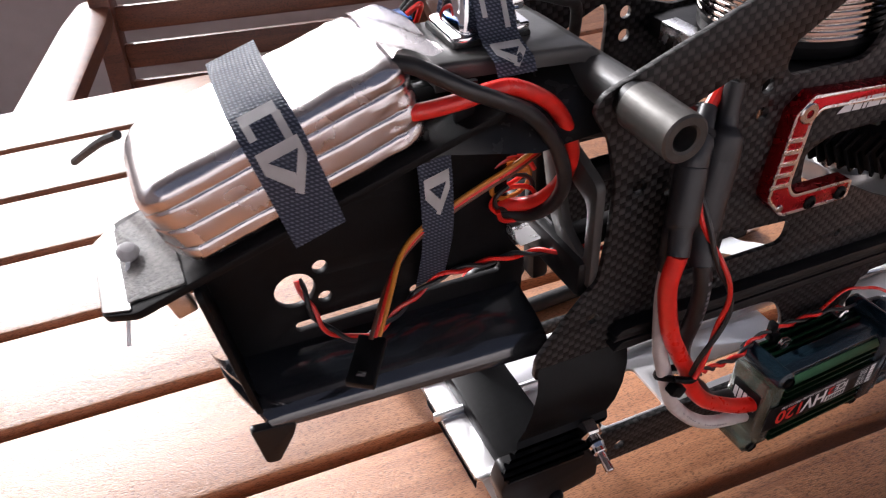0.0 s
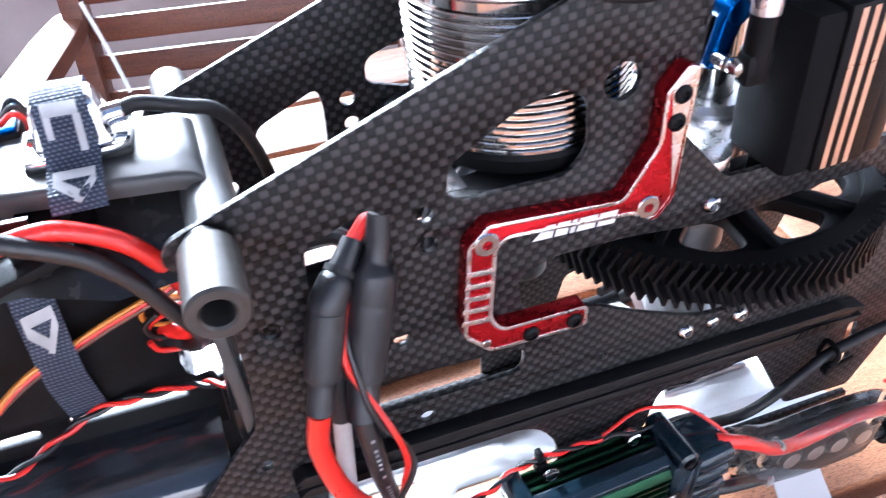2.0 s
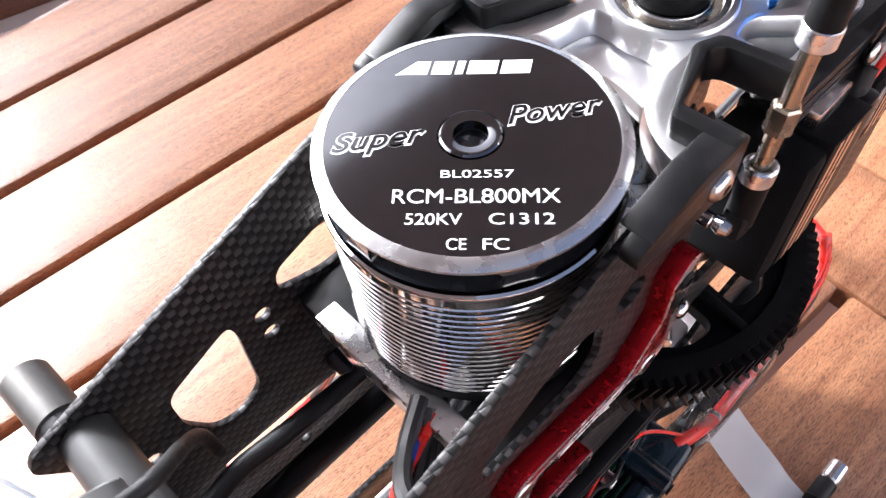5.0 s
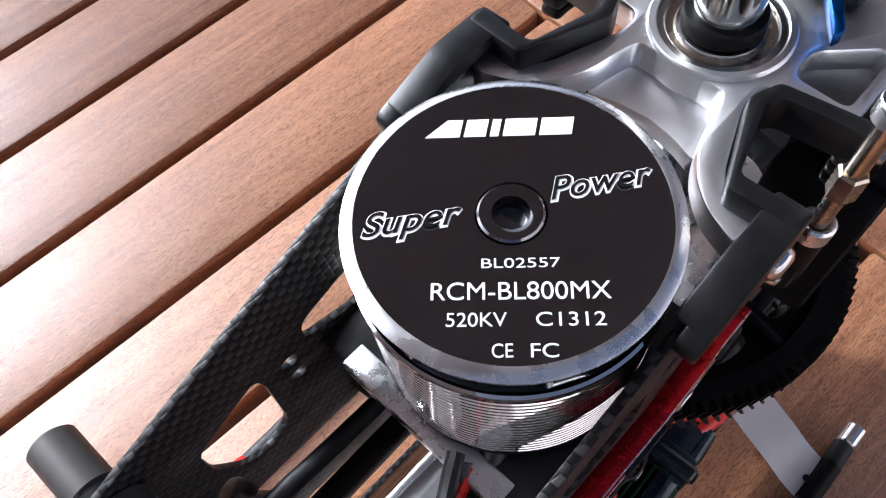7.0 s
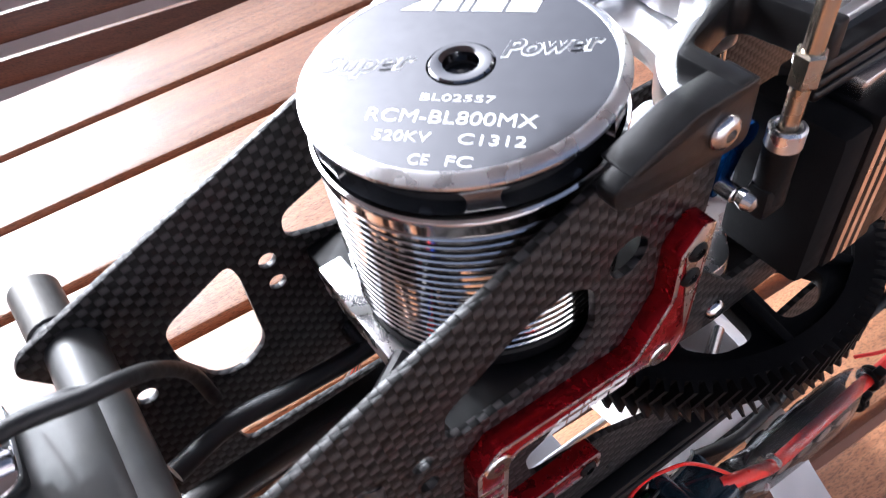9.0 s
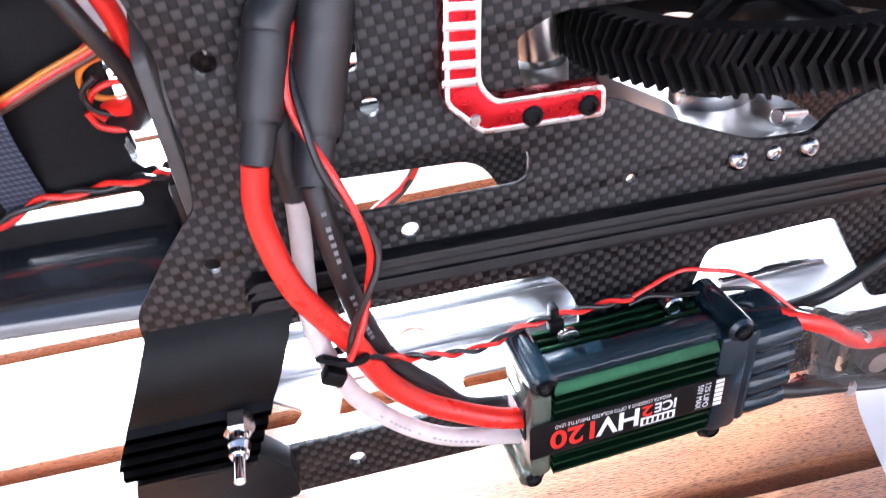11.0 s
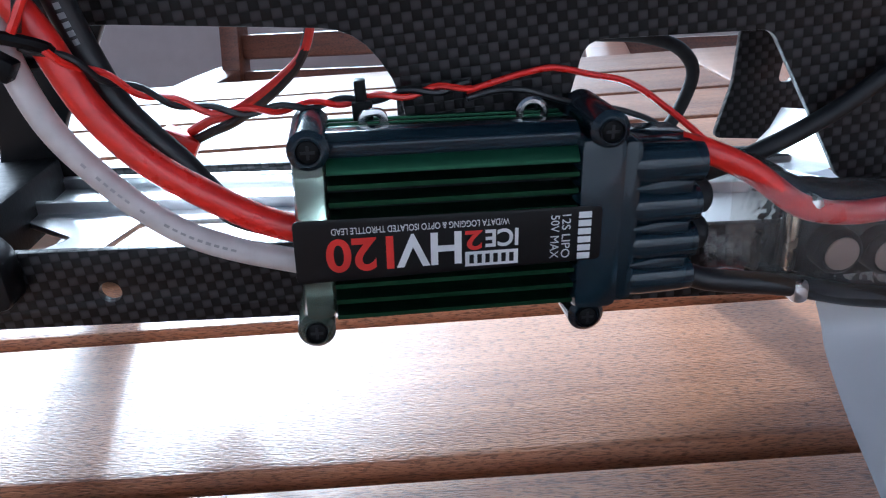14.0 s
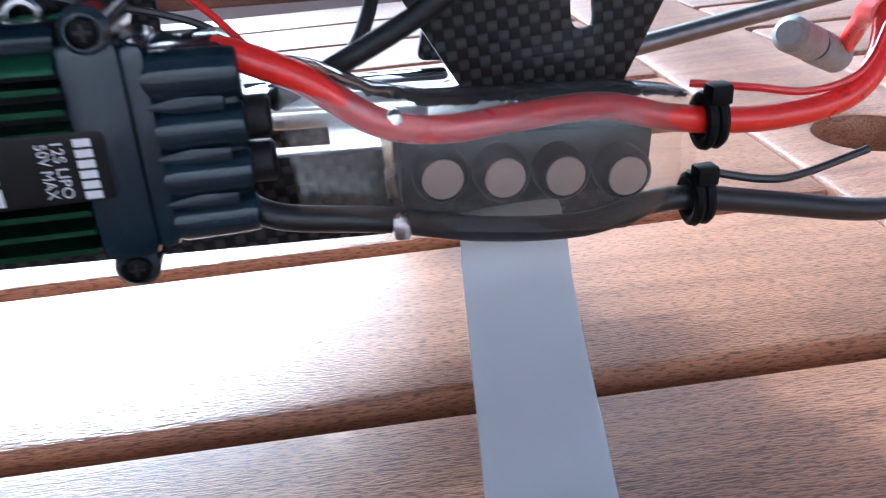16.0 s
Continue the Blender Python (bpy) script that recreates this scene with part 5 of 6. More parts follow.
FAR_CHEEK = [(-26, -70, 4), (-6, -68, 3), (2, -72, 3), (-3, -81), (-11.4, -92), (-17, -103), (-15, -112), (-16, -124), (-40, -124)]
part("far_cheek", flat(rounded(FAR_CHEEK, 3), 4, XZ(66), (), 0.6), SATIN, nose)
for x in (-40, -26):
    bolt((x, -6.4, -124.0), (0, -1, -0.2), nose, 2.9, 3.0, BLACK)
stud = thing("ball_stud", (-17, -9, -88), "steel ball stud with hexagon nut on the nose block", "ball stud")
part("nut", rod((-16.6, -7.5, -87), (-17.0, -13, -88.3), 4.0, 0.7, 6), STEEL, stud)
part("stem", rod((-17.0, -12, -88), (-17.6, -19, -89.7), 2.5), CHROME, stud)
part("pin", rod((-17.5, -18, -89.4), (-18.0, -25.5, -91.2), 1.5), CHROME, stud)
part("ball", lathe([(0, -3), (2.2, -2.2), (3, 0), (2.2, 2.2), (0, 3)], (-17.3, -16, -89), (0, -1, -0.2), 20), CHROME, stud)

# ---- landing gear ----
for xc, tw, lab in ((-34, -2, "white plastic landing strut under the nose"), (185.3, -7.6, "white plastic landing strut under the tail end")):
    lg = thing("landing_strut", (xc, 34, -150), lab, "landing strut", "landing struts")
    zc = -130.5 + low(xc + 34) * 0.6
    half = [(0, zc), (26, zc - 0.5), (36, zc - 3.2), (42, zc - 7.6), (47, zc - 13), (62, (zc - 13) * 0.55 - 170 * 0.45), (78, -166.4), (88, -171.2), (100, -173.2)]
    pts = [(xc + tw * max(0, (d - 31)) / 50, 33.7 - d, z) for d, z in reversed(half)] + [(xc + tw * max(0, (d - 31)) / 50, 33.7 + d, z) for d, z in half[1:]]
    ps = path(pts, 5)
    rows = [[p + Vector((-w, 0, -0.035 * max(0, abs(w) - 7) ** 2)) for w in (11.4, 11.0, 10.0, 4, -4, -10.0, -11.0, -11.4)] for p in ps]
    part("strut", sheet(rows, 4.4), WHITE_PLASTIC, lg)
    for s in (-1, 1):
        xf = xc + tw * 1.24
        part("foot_clamp", rod((xf - 12, 33.7 + s * 100, -174.6), (xf + 12.5, 33.7 + s * 100, -174.6), 5.0, 0.9, 24), BLACK, lg, "black clamp round the skid tube")
        part("foot_screw", rod((xf - 2, 33.7 + s * 95, -171.9), (xf - 2, 33.7 + s * 95, -170.1), 1.6, 0.3, 16), BLACK, lg, "black screw")
for y in (-66.3, 133.7):
    sk = thing("skid", (70, y, -173), "black skid tube with bright metal end", "skid", "landing skids")
    part("tube", rod((-50, y, -174.9), (200, y, -174.9), 4.6, 0.8), RUBBER, sk)
    part("end", rod((199, y, -174.7), (211, y, -174.7), 4.8, 1.5), CHROME, sk)

# ---- speed controller ----
EM = Matrix.Translation((86, -21, -111.5)) @ Matrix.Rotation(math.atan(0.05), 4, "Y") @ Matrix.Rotation(radians(2.0), 4, "Z")
esc = thing("speed_controller", (86, -10, -132), "motor speed controller with green finned heat sink and smoked end caps", "speed controller")


def em(bm):
    bmesh.ops.transform(bm, matrix=EM, verts=bm.verts)
    return bm


def bar(section, x0, x1):
    """A bar of one (y, z) section along the controller."""
    return em(flat(section, x1 - x0, Matrix(((0, 0, 1, x0), (1, 0, 0, 0), (0, 1, 0, 0), (0, 0, 0, 1))), (), 0.12))


part("body", em(span((-26, 5.2, -16.2), (26, 20, 18.5), 0.8)), BLACK, esc)
for i in range(9):
    z = -14.8 + i * 3.4
    part("fin", bar([(5.6, z - 0.35), (-0.5, z - 0.42), (-0.5, z + 0.5), (5.6, z + 0.55)], -24.6, 23.6), GREEN_METAL, esc)
part("chamfer", bar([(6, 14.6), (-0.5, 14.9), (-0.4, 15.6), (1.4, 17.6), (6, 17.8)], -24.6, 23.6), GREEN_METAL, esc, "green sloping upper edge of the heat sink")
part("shoulder", bar(rounded([(1.5, 17.4), (1.2, 20.2), (4.6, 21.8), (9, 21.6), (9, 17.4)], 0.6), -24.4, 24), SMOKE, esc, "smoked plastic shoulder")
for y in (10.4, 13.6, 16.8):
    part("top_fin", em(span((-24, y, 18), (24, y + 1.2, 21.2), 0.3)), GREEN_METAL, esc)
part("left_cap", em(blend(span((-31, -0.2, -15.6), (-24.8, 20, 18.6), 1.6), span((-31, 0.2, 14), (-25, 19, 21), 1.4), span((-31.6, 3.4, -20), (-26, 19, -12), 1.4))), SMOKE_CLEAR, esc, "clear greenish smoked end cap")
part("right_cap", em(span((23.6, -0.9, -17.6), (33.5, 20, 19.4), 2.2)), SMOKE, esc)
for x, y, z, m in ((-27.6, -1.4, 19.8, SMOKE), (29.2, -1.4, 20.8, SMOKE), (-29.2, 2.8, -19.5, SMOKE_CLEAR), (28.0, 2.6, -20.6, SMOKE)):
    part("screw_post", em(rod((x, y, z), (x, 20, z), 3.9, 1.0, 28)), m, esc)
    screw = part("screw", em(lathe([(0, 0.5), (1.5, 0.4), (2.2, 0.0), (2.3, -0.5), (2.3, 0.8)], (x, y - 0.1, z), (0, -1, 0), 20)), BLACK, esc, "black cross-head screw")
    part("cross_recess", em(blend(box((x, y - 0.62, z), (2.6, 0.12, 0.55), 0), box((x, y - 0.63, z), (0.55, 0.12, 2.6), 0))), RUBBER, screw)
part("hood", em(blend(span((32.5, 2.6, -15.4), (50.2, 19, 17.4), 2.6), span((32.5, -0.2, -16.6), (37.0, 19, 18.6), 2.2))), SMOKE, esc)
for z, r in ((12.4, 4.4), (3.6, 4.0), (-4.6, 4.0), (-12.4, 3.8)):
    flute = em(lathe([(0, 0), (r * 0.8, 0.4), (r * 1.04, 3), (r, 12), (r * 0.94, 15.4), (r * 0.8, 15.8), (0, 15.8)], (34.6, 3.6, z), (1, 0.015, 0), 24))
    part("flute", flute, SMOKE, esc, "rounded sleeve of the hood over a lead")
for z in (8.2, -0.5, -8.5):
    rib = em(flat([(35.4, z + 0.5), (41, z + 1.5), (47.5, z + 1.3), (47.5, z - 1.3), (41, z - 1.5), (35.4, z - 0.5)], 5, XZ(5.0), (), 0.5))
    part("hood_rib", rib, SMOKE, esc)
for z in (3.4, -4.8):
    part("lead_boot", em(rod((48, 8, z), (54.5, 8, z), 3.8, 0.8)), RUBBER, esc)
esc_label = part("label", em(flat(rounded([(-31.8, -6.6), (28.6, -5.6), (28.6, 5.8), (-31.8, 6.4)], 1.2), 0.3, XZ(-0.72), (), 0.05)), LABEL, esc, "black printed label")
LB = EM @ XZ(-1.04)
UP = Matrix.Rotation(math.pi, 4, "Z")
for txt, size, x, z, w, mat, b in (("120", 9.4, -12.9, 2.1, 13.0, INK_RED, 0.22), ("HV", 9.4, 0.4, 2.2, 12.8, INK_WHITE, 0.22), ("2", 5.6, 4.5, 2.2, 3.4, INK_RED, 0.12), ("ICE", 5.0, 11.7, 2.2, 6.6, INK_WHITE, 0.12),
                                  ("W/DATA LOGGING & OPTO ISOLATED THROTTLE LEAD", 1.9, 9.9, 4.5, 34.5, INK_WHITE, 0.0)):
    part("lettering", words(txt, size, LB @ Matrix.Translation((x, z, 0)) @ UP, w, bold=b), mat, esc_label)
part("badge", em(marks([[(1.1, -5.2), (11.7, -5.2), (11.7, -2.1), (1.1, -2.1)]], XZ(-1.02))), INK_WHITE, esc_label, "plain white maker's badge")
for i in range(6):
    part("badge_bar", em(marks([[(1.9 + i * 1.6, -4.6), (2.8 + i * 1.6, -4.6), (2.8 + i * 1.6, -2.7), (1.9 + i * 1.6, -2.7)]], XZ(-1.14))), LABEL, esc_label)
part("lettering", words("12S LIPO", 2.5, LB @ Matrix.Translation((20.5, 4.4, 0)) @ Matrix.Rotation(-math.pi / 2, 4, "Z"), 9.2), INK_WHITE, esc_label)
part("lettering", words("50V MAX", 2.5, LB @ Matrix.Translation((18.2, 4.4, 0)) @ Matrix.Rotation(-math.pi / 2, 4, "Z"), 9.2), INK_WHITE, esc_label)
for i in range(6):
    z = 4.8 - i * 1.75
    part("badge", em(marks([[(23.8, z - 1.3), (26.4, z - 1.3), (26.4, z), (23.8, z)]], XZ(-1.02))), INK_WHITE, esc_label, "plain white block of the maker's mark")
side_badge = part("side_badge", em(span((-31.3, 4, -4), (-30.95, 17, 8), 0)), LABEL, esc)
for i in range(5):
    part("badge_bar", em(span((-31.42, 5.2 + i * 2.3, -1.2), (-31.28, 6.9 + i * 2.3, 4.4), 0)), INK_WHITE, side_badge)
lug = em(flat(rounded([(-19, 17), (-11, 17), (-12.5, 24, 2), (-17.5, 24, 2)], 1), 2, XZ(14), [ring(-15, 21.4, 1.2, 12)], 0.3))
part("mounting_lug", lug, STEEL, esc)
part("cross_nut", em(rod((17.4, 13, 21.4), (17.4, 18, 21.4), 3.4, 0.5, 28, bore=1.7)), STEEL, esc)

def steps(radii):
    """A radius for each control point of a tube."""
    last = len(radii) - 1
    return lambda t: radii[min(last - 1, int(t * last))] * (1 - (t * last - min(last - 1, int(t * last)))) + radii[min(last, int(t * last) + 1)] * (t * last - min(last - 1, int(t * last)))


# ---- connectors and motor leads in front of the near plate ----
c1 = thing("bullet_connector", (12, -10, -6), "bullet connector in black heat-shrink sleeve on the red lead", "connector", "bullet connectors")
part("sleeve", tube([(24, 4, 17), (20.4, 1, 13.6), (18.8, -0.3, 12.2), (17.4, -1.4, 10.8), (14.4, -3.6, 7.5), (13.6, -4.2, 5.6), (13.4, -4.4, 5.2), (13.2, -4.6, 4.6), (10.4, -7.6, -3.4), (8.4, -9.8, -9.6), (7.6, -10.9, -11.6), (5.2, -14, -17.5)], steps((2.7, 3.1, 3.2, 4.3, 4.7, 4.75, 4.45, 4.75, 4.8, 4.6, 3.5, 3.3)), 18, 6), SHRINK, c1)
part("band", tube([(18.4, -0.6, 11.8), (19.4, 0.2, 12.8)], 4.0, 16), RUBBER, c1)
part("lock", box((16.2, -3.2, 13.4), (2.4, 2.0, 2.4), 0.4), RUBBER, c1)
c2 = thing("bullet_connector", (22, -6, -6), "bullet connector in black heat-shrink sleeve on the black lead", "connector", "bullet connectors")
part("sleeve", tube([(31.0, 2.4, 24.2), (29, 1, 16), (27.6, -0.2, 12.4), (26.6, -1.1, 10), (25.8, -1.8, 7.5), (24.7, -2.7, 3.4), (24.5, -2.9, 3.0), (24.3, -3.1, 2.4), (21, -5.4, -7), (18.4, -8, -15.5), (17.8, -8.9, -17), (16.4, -11.5, -21), (15.2, -14, -25)], steps((2.9, 3.1, 3.3, 5.5, 5.9, 5.95, 5.6, 5.95, 5.8, 5.5, 4.3, 4.1, 3.9)), 18, 6), SHRINK, c2)
single("motor_lead", tube([(31.6, 3.4, 24.6), (33.5, 6, 26), (36, 12, 23), (44, 18, 19)], 1.5, 10), BLUE_WIRE, "blue motor lead through the plate opening", "wire", "motor leads")
single("motor_lead", tube([(31, 2.6, 22), (33, 5, 25), (35, 11, 24), (42, 18, 20), (52, 24, 20)], 2.2, 10), BLACK_WIRE, "black motor lead through the plate opening", "wire", "motor leads")
single("motor_lead", tube([(23.4, 3.4, 16.6), (28.5, 6, 20.5), (33, 11, 20), (40, 16, 17), (52, 20, 17)], 1.9, 10), RED_WIRE, "red motor lead through the plate opening", "wire", "motor leads")
single("motor_lead", tube([(10, 20, 8), (20, 12, 14), (26, 10, 12), (40, 14, 13), (52, 22, 18)], 2.4, 10), BLACK_WIRE, "black sleeved motor lead behind the plate", "wire", "motor leads")
single("power_wire", tube([(5.2, -14, -16.8), (3.0, -14.6, -29), (5.6, -16, -46), (11.3, -15.8, -58.8), (16, -15.6, -68), (20.8, -15.5, -80.4), (28.3, -15.5, -90.8), (37.1, -15.3, -98.2), (47.3, -15, -105), (55.5, -15, -108.4)], 2.9, 14), RED_WIRE, "thick red silicone power wire to the speed controller", "wire", "power wires")
def wire_print(points, r, first, last, tall):
    """Short plain bars printed along one side of a wire."""
    rng = random.Random(11)
    ps = path(points, 6)
    bars, run = [], 0.0
    for a, b in zip(ps, ps[1:]):
        run += (b - a).length
        if first < run < last and rng.random() < 0.8:
            along = (b - a).normalized()
            out = Vector((0.1, -1, 0.25))
            out = (out - along * out.dot(along)).normalized()
            turn = Matrix((along, out, along.cross(out))).transposed().to_4x4()
            bars.append(box(a + out * (r + 0.02), (min(1.2, (b - a).length * 0.6), 0.16, tall * (0.7 + 0.3 * rng.random())), 0, turn))
    return blend(*bars)


WHITE_LEAD = [(11, -4.5, -30), (9.6, -6, -42), (7.4, -11, -58), (8.4, -14, -68), (10.6, -15, -77), (13.8, -15, -85.3), (19.6, -15, -93.8), (26, -15, -101), (33.9, -14.6, -107.5), (43, -14, -112), (54, -13.6, -115.8)]
BLACK_LEAD = [(15.2, -14, -24), (15.8, -15.4, -33), (16.6, -14, -46), (18.1, -10.4, -60.6), (20.2, -9, -71), (23.6, -9, -80.9), (28, -8.6, -87.8), (33, -8, -94.4), (41, -7, -106), (52, -6, -111)]
lead = single("power_wire", tube(WHITE_LEAD, 2.5, 14), WHITE_WIRE, "thick white silicone power wire to the speed controller", "wire", "power wires")
part("printed_marks", wire_print(WHITE_LEAD, 2.5, 66, 104, 0.6), PALE_INK, lead, "faint grey print")
lead = single("power_wire", tube(BLACK_LEAD, 2.8, 14), BLACK_WIRE, "thick black silicone power wire to the speed controller", "wire", "power wires")
part("printed_marks", wire_print(BLACK_LEAD, 2.8, 6, 52, 1.3), GREY_INK, lead, "faint grey print")
single("white_sleeve", tube([(11.2, -5.0, -24), (11, -4.5, -31)], 3.5, 14), SHRINK, "black heat-shrink end on the white power wire", "sleeve")
single("heat_shrink_plug", tube([(11.5, -5.4, -2), (11.2, -5.2, -14), (11.2, -5, -25)], 4.0, 14), SHRINK, "black heat-shrink connector behind the other two", "connector")
ct = thing("cable_tie", (13, -18, -69), "black cable tie round the power wires", "cable tie", "cable ties")
part("band", tube([(8.6, -19, -66.5), (13, -21.2, -67), (17.2, -19, -69), (17, -12, -72), (11, -9.4, -73), (7, -13, -70.5), (8.6, -19, -66.5)], 1.2, 8), BLACK, ct)
part("lock", box((9.4, -19.4, -71.4), (5.4, 4.2, 4.2), 0.8, Matrix.Rotation(radians(35), 4, "Y")), BLACK, ct)
twisted([(32, 7, 26), (27, 5, 17), (20.6, 1, 9), (17, -4, 3), (15.2, -9.6, -6), (16.6, -13.6, -15), (19.4, -17, -24), (23, -19, -33), (24.2, -19.6, -41), (21.5, -20, -49), (17.5, -20.6, -58), (14, -21, -66)], 0.85, 36, "on the connector")
twisted([(14, -20, -68), (19, -18, -71), (25, -14, -76), (33, -11, -81), (42, -9, -84.4), (50, -8, -85.4), (60, -4, -86), (69.5, -3.2, -86), (80, -4, -85.4), (92, -5, -84.6)], 0.68, 13, "to the speed controller")
single("thin_wire", tube([(91, -4, -86), (99.7, -2.4, -84.4), (104, -1.4, -83.8), (110, -1, -83.4), (117.4, -2, -85.2), (125.3, -4, -87.3), (132.6, -8, -92.8), (138.6, -13, -98.6)], 0.68, 8), RED_WIRE, "thin red wire arching over the speed controller", "wire")
single("thin_wire", tube([(91, -4.6, -87.4), (97, -4.4, -86.4), (103, -6.6, -86.4), (112.3, -4.4, -90), (123.5, -3, -93), (132.4, -1, -97.3), (137, 2, -103)], 0.68, 8), BLACK_WIRE, "thin black wire over the speed controller", "wire")
ct2 = thing("cable_tie", (69.5, -2, -87), "black cable tie on the controller's lug", "cable tie", "cable ties")
part("band", box((69.6, -3.2, -85.6), (2.4, 3.4, 7.6), 0.6), BLACK, ct2)
part("lock", box((69.7, -4.2, -88.0), (4.2, 3.6, 4.0), 0.5), BLACK, ct2)

# ---- capacitor pack in clear sleeve ----
CLEAR = bpy.data.materials.new("clear_sleeve")
CLEAR.use_nodes = True
cn, cl = CLEAR.node_tree.nodes, CLEAR.node_tree.links.new
cn.remove(cn["Principled BSDF"])
through_film, sheen, film_mix, fres, film_bump, film_noise = (cn.new("ShaderNode" + q) for q in ("BsdfTransparent", "BsdfGlossy", "MixShader", "Fresnel", "Bump", "TexNoise"))
through_film.inputs[0].default_value = (0.96, 0.95, 0.92, 1)
sheen.inputs["Roughness"].default_value = 0.06
fres.inputs["IOR"].default_value = 1.6
film_noise.inputs["Scale"].default_value = 160
film_bump.inputs["Strength"].default_value, film_bump.inputs["Distance"].default_value = 0.5, 0.001
film_coord = cn.new("ShaderNodeTexCoord")
cl(film_coord.outputs["Object"], film_noise.inputs["Vector"])
cl(film_noise.outputs[0], film_bump.inputs["Height"])
cl(film_bump.outputs[0], sheen.inputs["Normal"])
cl(film_bump.outputs[0], fres.inputs["Normal"])
cl(fres.outputs[0], film_mix.inputs[0])
cl(through_film.outputs[0], film_mix.inputs[1])
cl(sheen.outputs[0], film_mix.inputs[2])
haze, haze_mix = cn.new("ShaderNodeBsdfDiffuse"), cn.new("ShaderNodeMixShader")
haze.inputs[0].default_value = (0.7, 0.69, 0.66, 1)
haze_mix.inputs[0].default_value = 0.05
cl(film_mix.outputs[0], haze_mix.inputs[1])
cl(haze.outputs[0], haze_mix.inputs[2])
cl(haze_mix.outputs[0], cn["Material Output"].inputs[0])
caps = thing("capacitor_pack", (180, -10, -140), "row of four capacitors and two wires in clear heat-shrink", "capacitors")
for x, z in ((168.4, -124.9), (179.9, -126.4), (191.4, -127.8), (203.6, -129.6)):
    can = part("capacitor", lathe([(0, 0), (4.3, 0), (5.0, 0.7), (5.2, 1.4), (4.8, 2.0), (5.2, 2.6), (5.2, 14), (0, 14)], (x, -17.8, z), (0, 1, 0), 32), LABEL, caps)
    part("capacitor_top", lathe([(0, -0.25), (3.7, -0.25), (3.9, 0.2), (0, 0.2)], (x, -17.85, z), (0, 1, 0), 28), CAP_TOP, can)
part("circuit_board", box((186, -7, -126), (52, 1.4, 14), 0.3, Matrix.Rotation(radians(4.5), 4, "Y")), LABEL, caps)
part("wrap", box((186, -9.6, -126.6), (50, 6, 14), 2.0, Matrix.Rotation(radians(4.5), 4, "Y")), LABEL, caps)
part("solder", box((160.8, -16, -113.6), (3.6, 6, 4.8), 1.4), ALU, caps)
part("solder", box((160.0, -16, -133), (3.8, 6, 5.4), 1.4), ALU, caps)
part("solder_bridge", box((159.6, -12.5, -123), (2.2, 3, 14), 0.7), BRASS, caps)


def sleeve():
    rows_ = []
    for x, zt, zb, y0, y1 in ((142.5, -100.2, -130.6, -18.5, -6), (149, -102, -131, -19.5, -6.5), (158, -107.2, -134, -20.4, -6), (168, -110, -137.4, -20.4, -5), (186, -111.4, -140.6, -20.6, -4.5), (204, -112.8, -142, -20.4, -4.5), (214, -114.8, -139.6, -17, -6), (219, -117, -136, -14.5, -8)):
        ring_ = []
        for k in range(24):
            a = 2 * math.pi * k / 24
            cy, cz = (y0 + y1) / 2, (zt + zb) / 2
            ry_, rz_ = (y1 - y0) / 2, (zt - zb) / 2
            ca, sa = math.cos(a), math.sin(a)
            ring_.append((x + 0.8 * noise.noise(Vector((x * 0.1, k, 0))), cy + ry_ * abs(ca) ** 0.7 * (1 if ca > 0 else -1), cz + rz_ * abs(sa) ** 0.7 * (1 if sa > 0 else -1) + 0.5 * noise.noise(Vector((x * 0.2, k * 0.6, 3)))))
        rows_.append(ring_ + [ring_[0]])
    bm = bmesh.new()
    vs = [[bm.verts.new(p) for p in r_[:-1]] for r_ in rows_]
    for a, b in zip(vs, vs[1:]):
        for k in range(24):
            bm.faces.new((a[k], a[(k + 1) % 24], b[(k + 1) % 24], b[k]))
    return bm


part("sleeve", sleeve(), CLEAR, caps, "clear plastic sleeve", sharp=1.4)
single("supply_wire", tube([(133, -13, -98.5), (138, -14.6, -100), (147, -16, -104.6), (158, -16.6, -113), (169, -16.4, -116), (183, -16, -115.8), (199, -15.6, -116), (214, -14.6, -120.6), (233, -14, -123.4), (250, -13, -122), (259, -10, -116), (264, -4, -106)], 2.6, 14), RED_WIRE, "thick red supply wire through the clear sleeve", "wire", "supply wires")
single("supply_wire", tube([(133, -13.5, -126), (140, -15, -129), (158, -16, -132), (176, -15.6, -137), (196, -15, -139.6), (214, -14, -137.4), (235, -14, -141.6), (262, -13, -148), (285, -8, -150)], 2.5, 14), BLACK_WIRE, "thick black supply wire through the clear sleeve", "wire", "supply wires")
single("thin_wire", tube([(221, -6, -117), (232, -11, -118), (243, -13, -119.6), (254, -12.5, -117), (262, -8, -108)], 0.8, 8), RED_WIRE, "thin red wire beside the supply wire", "wire")
single("thin_wire", tube([(222, -10, -134), (236, -11.5, -137.6), (246, -10, -138.4), (262, -8, -136)], 0.9, 8), BLACK_WIRE, "thin black wire beside the supply wire", "wire")
for x, y, z in ((221.0, -14.4, -122.0), (219.8, -14.2, -138.0)):
    t3 = thing("cable_tie", (x, y, z), "black cable tie at the end of the clear sleeve", "cable tie", "cable ties")
    for d in (-1.1, 1.1):
        part("band", tube([(x + d, y + 3.9 * math.cos(a * math.pi / 6), z + 4.6 * math.sin(a * math.pi / 6)) for a in range(13)], 1.2, 8), BLACK, t3)
    part("lock", box((x + 0.4, y - 2.0, z + 5.6), (4.4, 4.2, 4.0), 0.7), BLACK, t3)
hose = thing("grey_connector", (280, 46, -132), "grey sleeved connector at the end of the red wire", "connector")
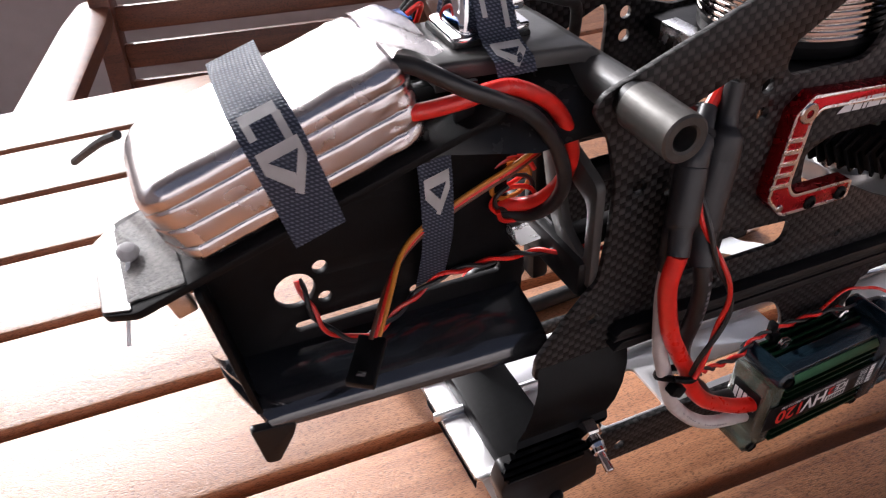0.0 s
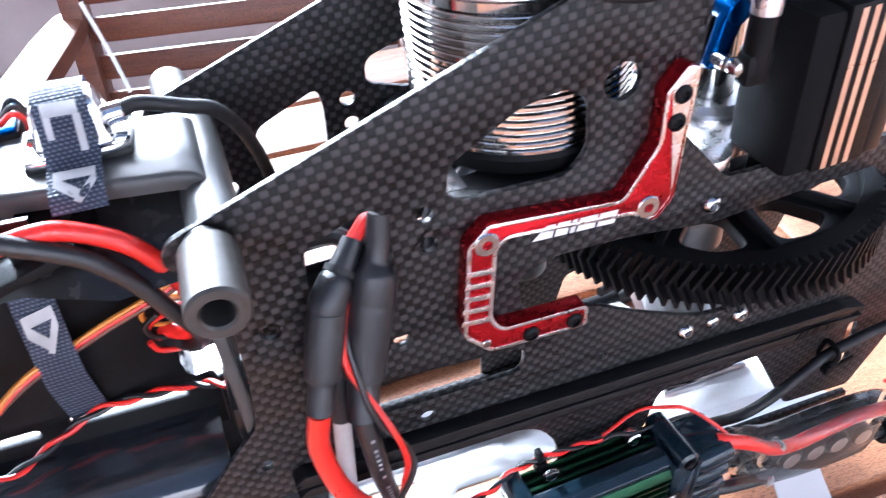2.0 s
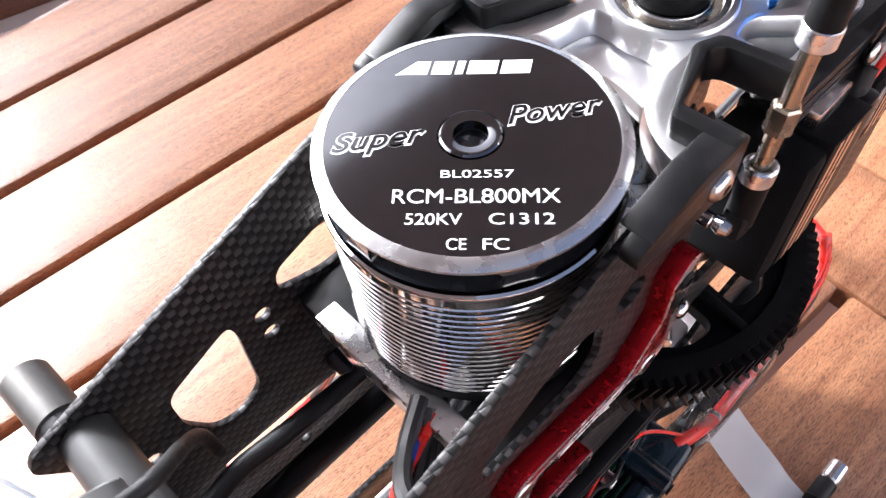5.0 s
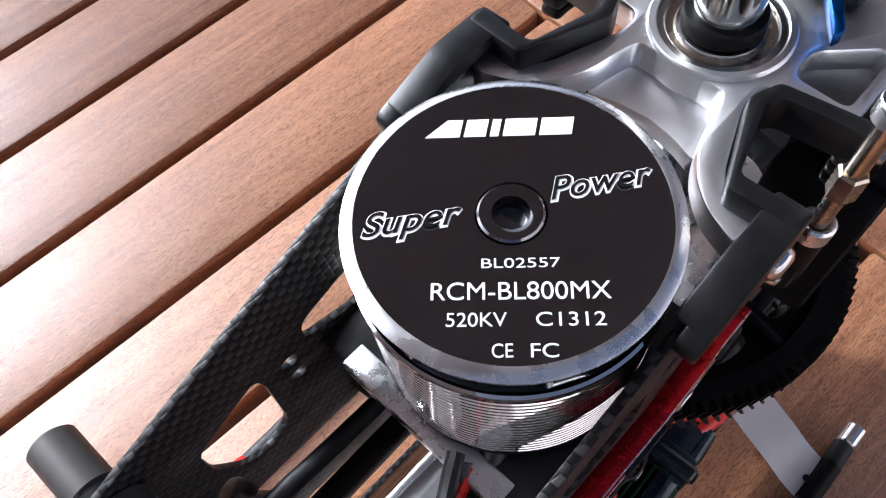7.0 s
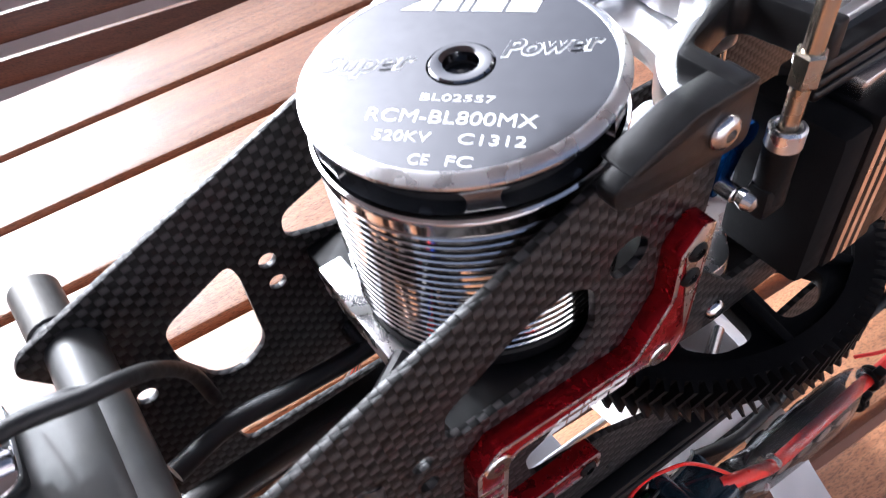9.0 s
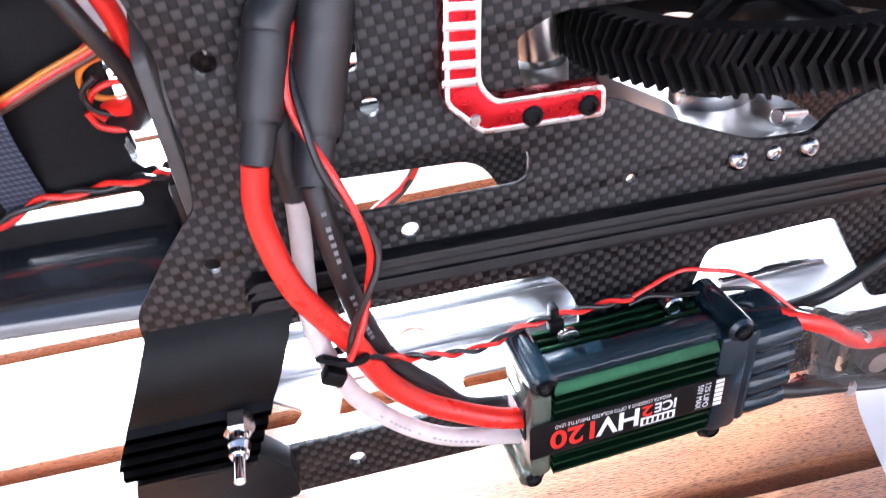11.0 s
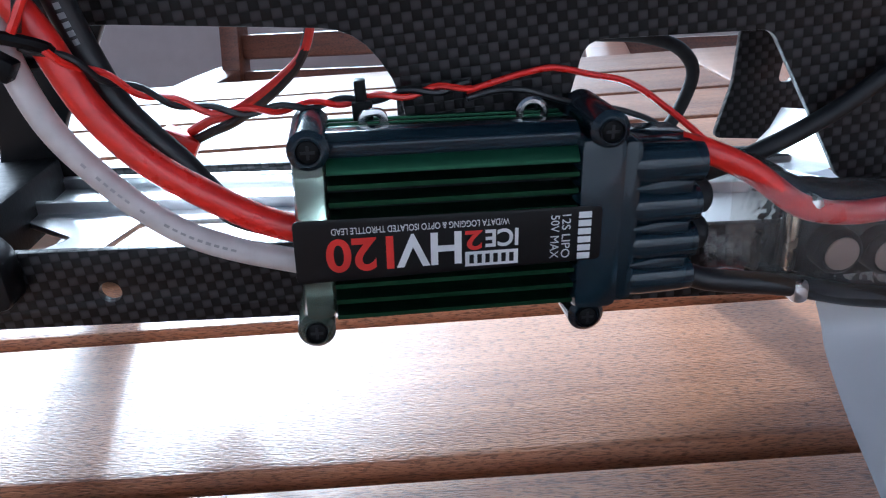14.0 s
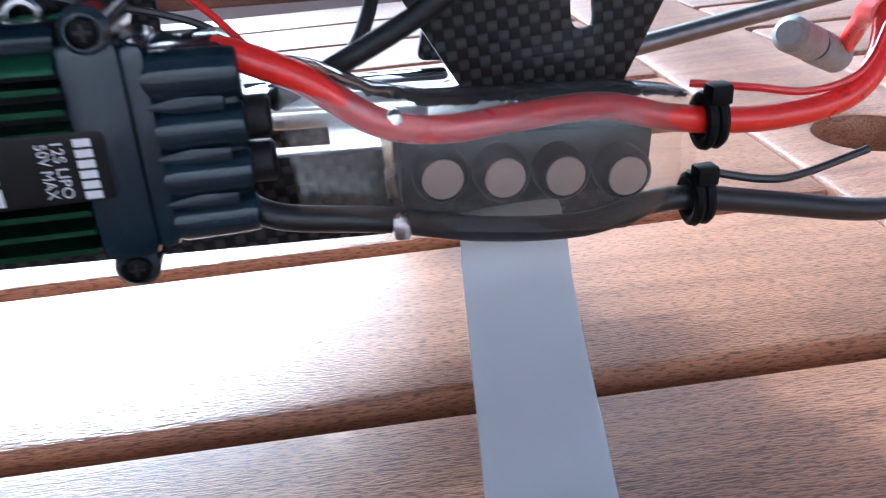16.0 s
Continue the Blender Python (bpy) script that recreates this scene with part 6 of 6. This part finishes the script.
part("tip", rod((273.4, 42, -122), (288, 52, -128.6), 4.9, 1.6, 32), GREY_SLEEVE, hose)
part("joint", rod((287.4, 51.6, -128.4), (290, 53.4, -129.6), 4.2, 0.5, 32), RUBBER, hose)
part("barrel", rod((289.4, 53, -129.4), (305, 63.6, -136.6), 5.1, 1.2, 32), GREY_SLEEVE, hose)
single("supply_wire", tube([(262, -6, -108), (274, 14, -112), (296, 44, -122), (305, 62, -135)], 2.7, 12), RED_WIRE, "thick red supply wire bending to a grey connector", "wire", "supply wires")

# ---- cables behind the plates and at the tail end ----
single("shielded_cable", tube([(140, 2, -112), (154, -4, -105), (170, -4.6, -97.4), (184, -4.6, -88.4), (197, -4.8, -84.6), (212, -5, -82.6), (226, -5, -82), (234.6, -3.6, -79.6), (232.6, -1.6, -74.8), (227, -2.0, -74.6)], 2.1, 12), RUBBER, "black sleeved cable tied along the side plate", "cable")
for x, y, z in ((186, -5, -87.4), (226, -5, -79)):
    t4 = thing("cable_tie", (x, y, z), "black cable tie holding a cable to the plate", "cable tie", "cable ties")
    part("band", tube([(x - 2, y - 2.6, z - 3), (x, y - 3.4, z), (x + 1, y - 2.4, z + 3.2), (x + 2, y + 4, z + 3), (x, y + 4, z - 3), (x - 2, y - 2.6, z - 3)], 1.0, 8), BLACK, t4)
    part("lock", box((x - 1.6, y - 2.4, z - 3.6), (4.2, 3.4, 4.2), 0.6), BLACK, t4)
    part("tail", box((x + 5.5, y - 2.6, z - 3.4), (7.5, 1.0, 2.2), 0.3, Matrix.Rotation(radians(-12), 4, "Y")), BLACK, t4)
single("loop_cable", tube([(128, 58, -85), (137, 61, -87), (150, 62, -88.6), (161, 62, -92.4), (166.4, 62, -99), (165, 62, -107), (159.4, 62, -117), (150, 60, -124)], 2.0, 12), RUBBER, "black cable looping behind the frame opening", "cable")
tcx = thing("battery_plug", (0, 110, -122), "red two-pin battery plug with bare brass pins", "plug")
part("shell", box((1.4, 112, -120.6), (13, 9, 9), 1.2, Matrix.Rotation(radians(28), 4, "Y")), RED_WIRE, tcx)
for k in (-1, 1):
    part("pin", box((-8, 112, -123.4 - k * 2.6), (9, 3.6, 1.8), 0.2, Matrix.Rotation(radians(28), 4, "Y")), BRASS, tcx)
    single("plug_wire", tube([(6, 112, -118.6 + k * 1.8), (14, 108, -114.6 + k * 2), (25, 102, -110 + k * 1.6), (41, 100, -100 + k), (51, 96, -89), (56, 88, -70), (58, 76, -40)], 1.7, 10), RED_WIRE if k > 0 else BLACK_WIRE, ("red" if k > 0 else "black") + " wire of the battery plug", "wire", "plug wires")
single("tail_rod", rod((235, 78, -131), (420, 78, -106), 3.0, 0.3, 20), GREY_METAL, "grey metal rod running back from the frame", "rod")
guide = thing("inner_frame", (20, 34, -52), "black moulded inner frame between the side plates", "inner frame")
for y in (18, 48):
    part("beam", span((-14, y, -34), (66, y + 7, -26), 1.5), SATIN, guide)
part("spacer", rod((54, 57, -20), (54, 67.3, -20), 3.4, 0.6, 24, bore=1.8), STEEL, guide)
part("cross_beam", span((-16, 4, -40), (-9, 65, -26), 2), SATIN, guide)
part("post", span((-13, 36, -58), (-6, 44, 20), 2), SATIN, guide)
gusset = flat(rounded([(36, 14), (29, 14), (1.6, 3), (1.6, -36), (12, -31), (21, -27), (26, -21)], 3), 3.2, Matrix(((0, 0, 1, -13.5), (1, 0, 0, 0), (0, 1, 0, 0), (0, 0, 0, 1))),
              [rounded([(24.5, 1), (6, -5), (6, -27), (17.5, -21)], 4)], 0.6)
part("gusset", gusset, GREY_SATIN, guide, "grey satin bulkhead with a large opening")
part("silver_clip", sheet([[(-26, y, -24), (-25.4, y, -28.6), (-23.6, y, -30.6), (-14, y, -30.0), (-12.6, y, -28.6), (-12.2, y, -25)] for y in (26, 31, 36)], 1.0), ALU, guide, "bent bright sheet clip")
single("motor_lead", tube([(70, 50, 12), (60, 56, -14), (50, 58, -20), (30, 58, -18), (12, 57, -14), (-4, 52, -12)], 2.9, 12), SHRINK, "black sleeved lead along the farther plate", "wire", "motor leads")
for k in range(2):
    single("motor_lead", tube([(66, 20 + 6 * k, 20), (57, 17.5 + 5 * k, 16), (50, 13.5 + 4.5 * k, 10), (45, 9 + 5 * k, 2), (42, 8 + 6 * k, -8)], 2.9, 12), SHRINK, "black sleeved motor lead coming out below the motor", "wire", "motor leads")
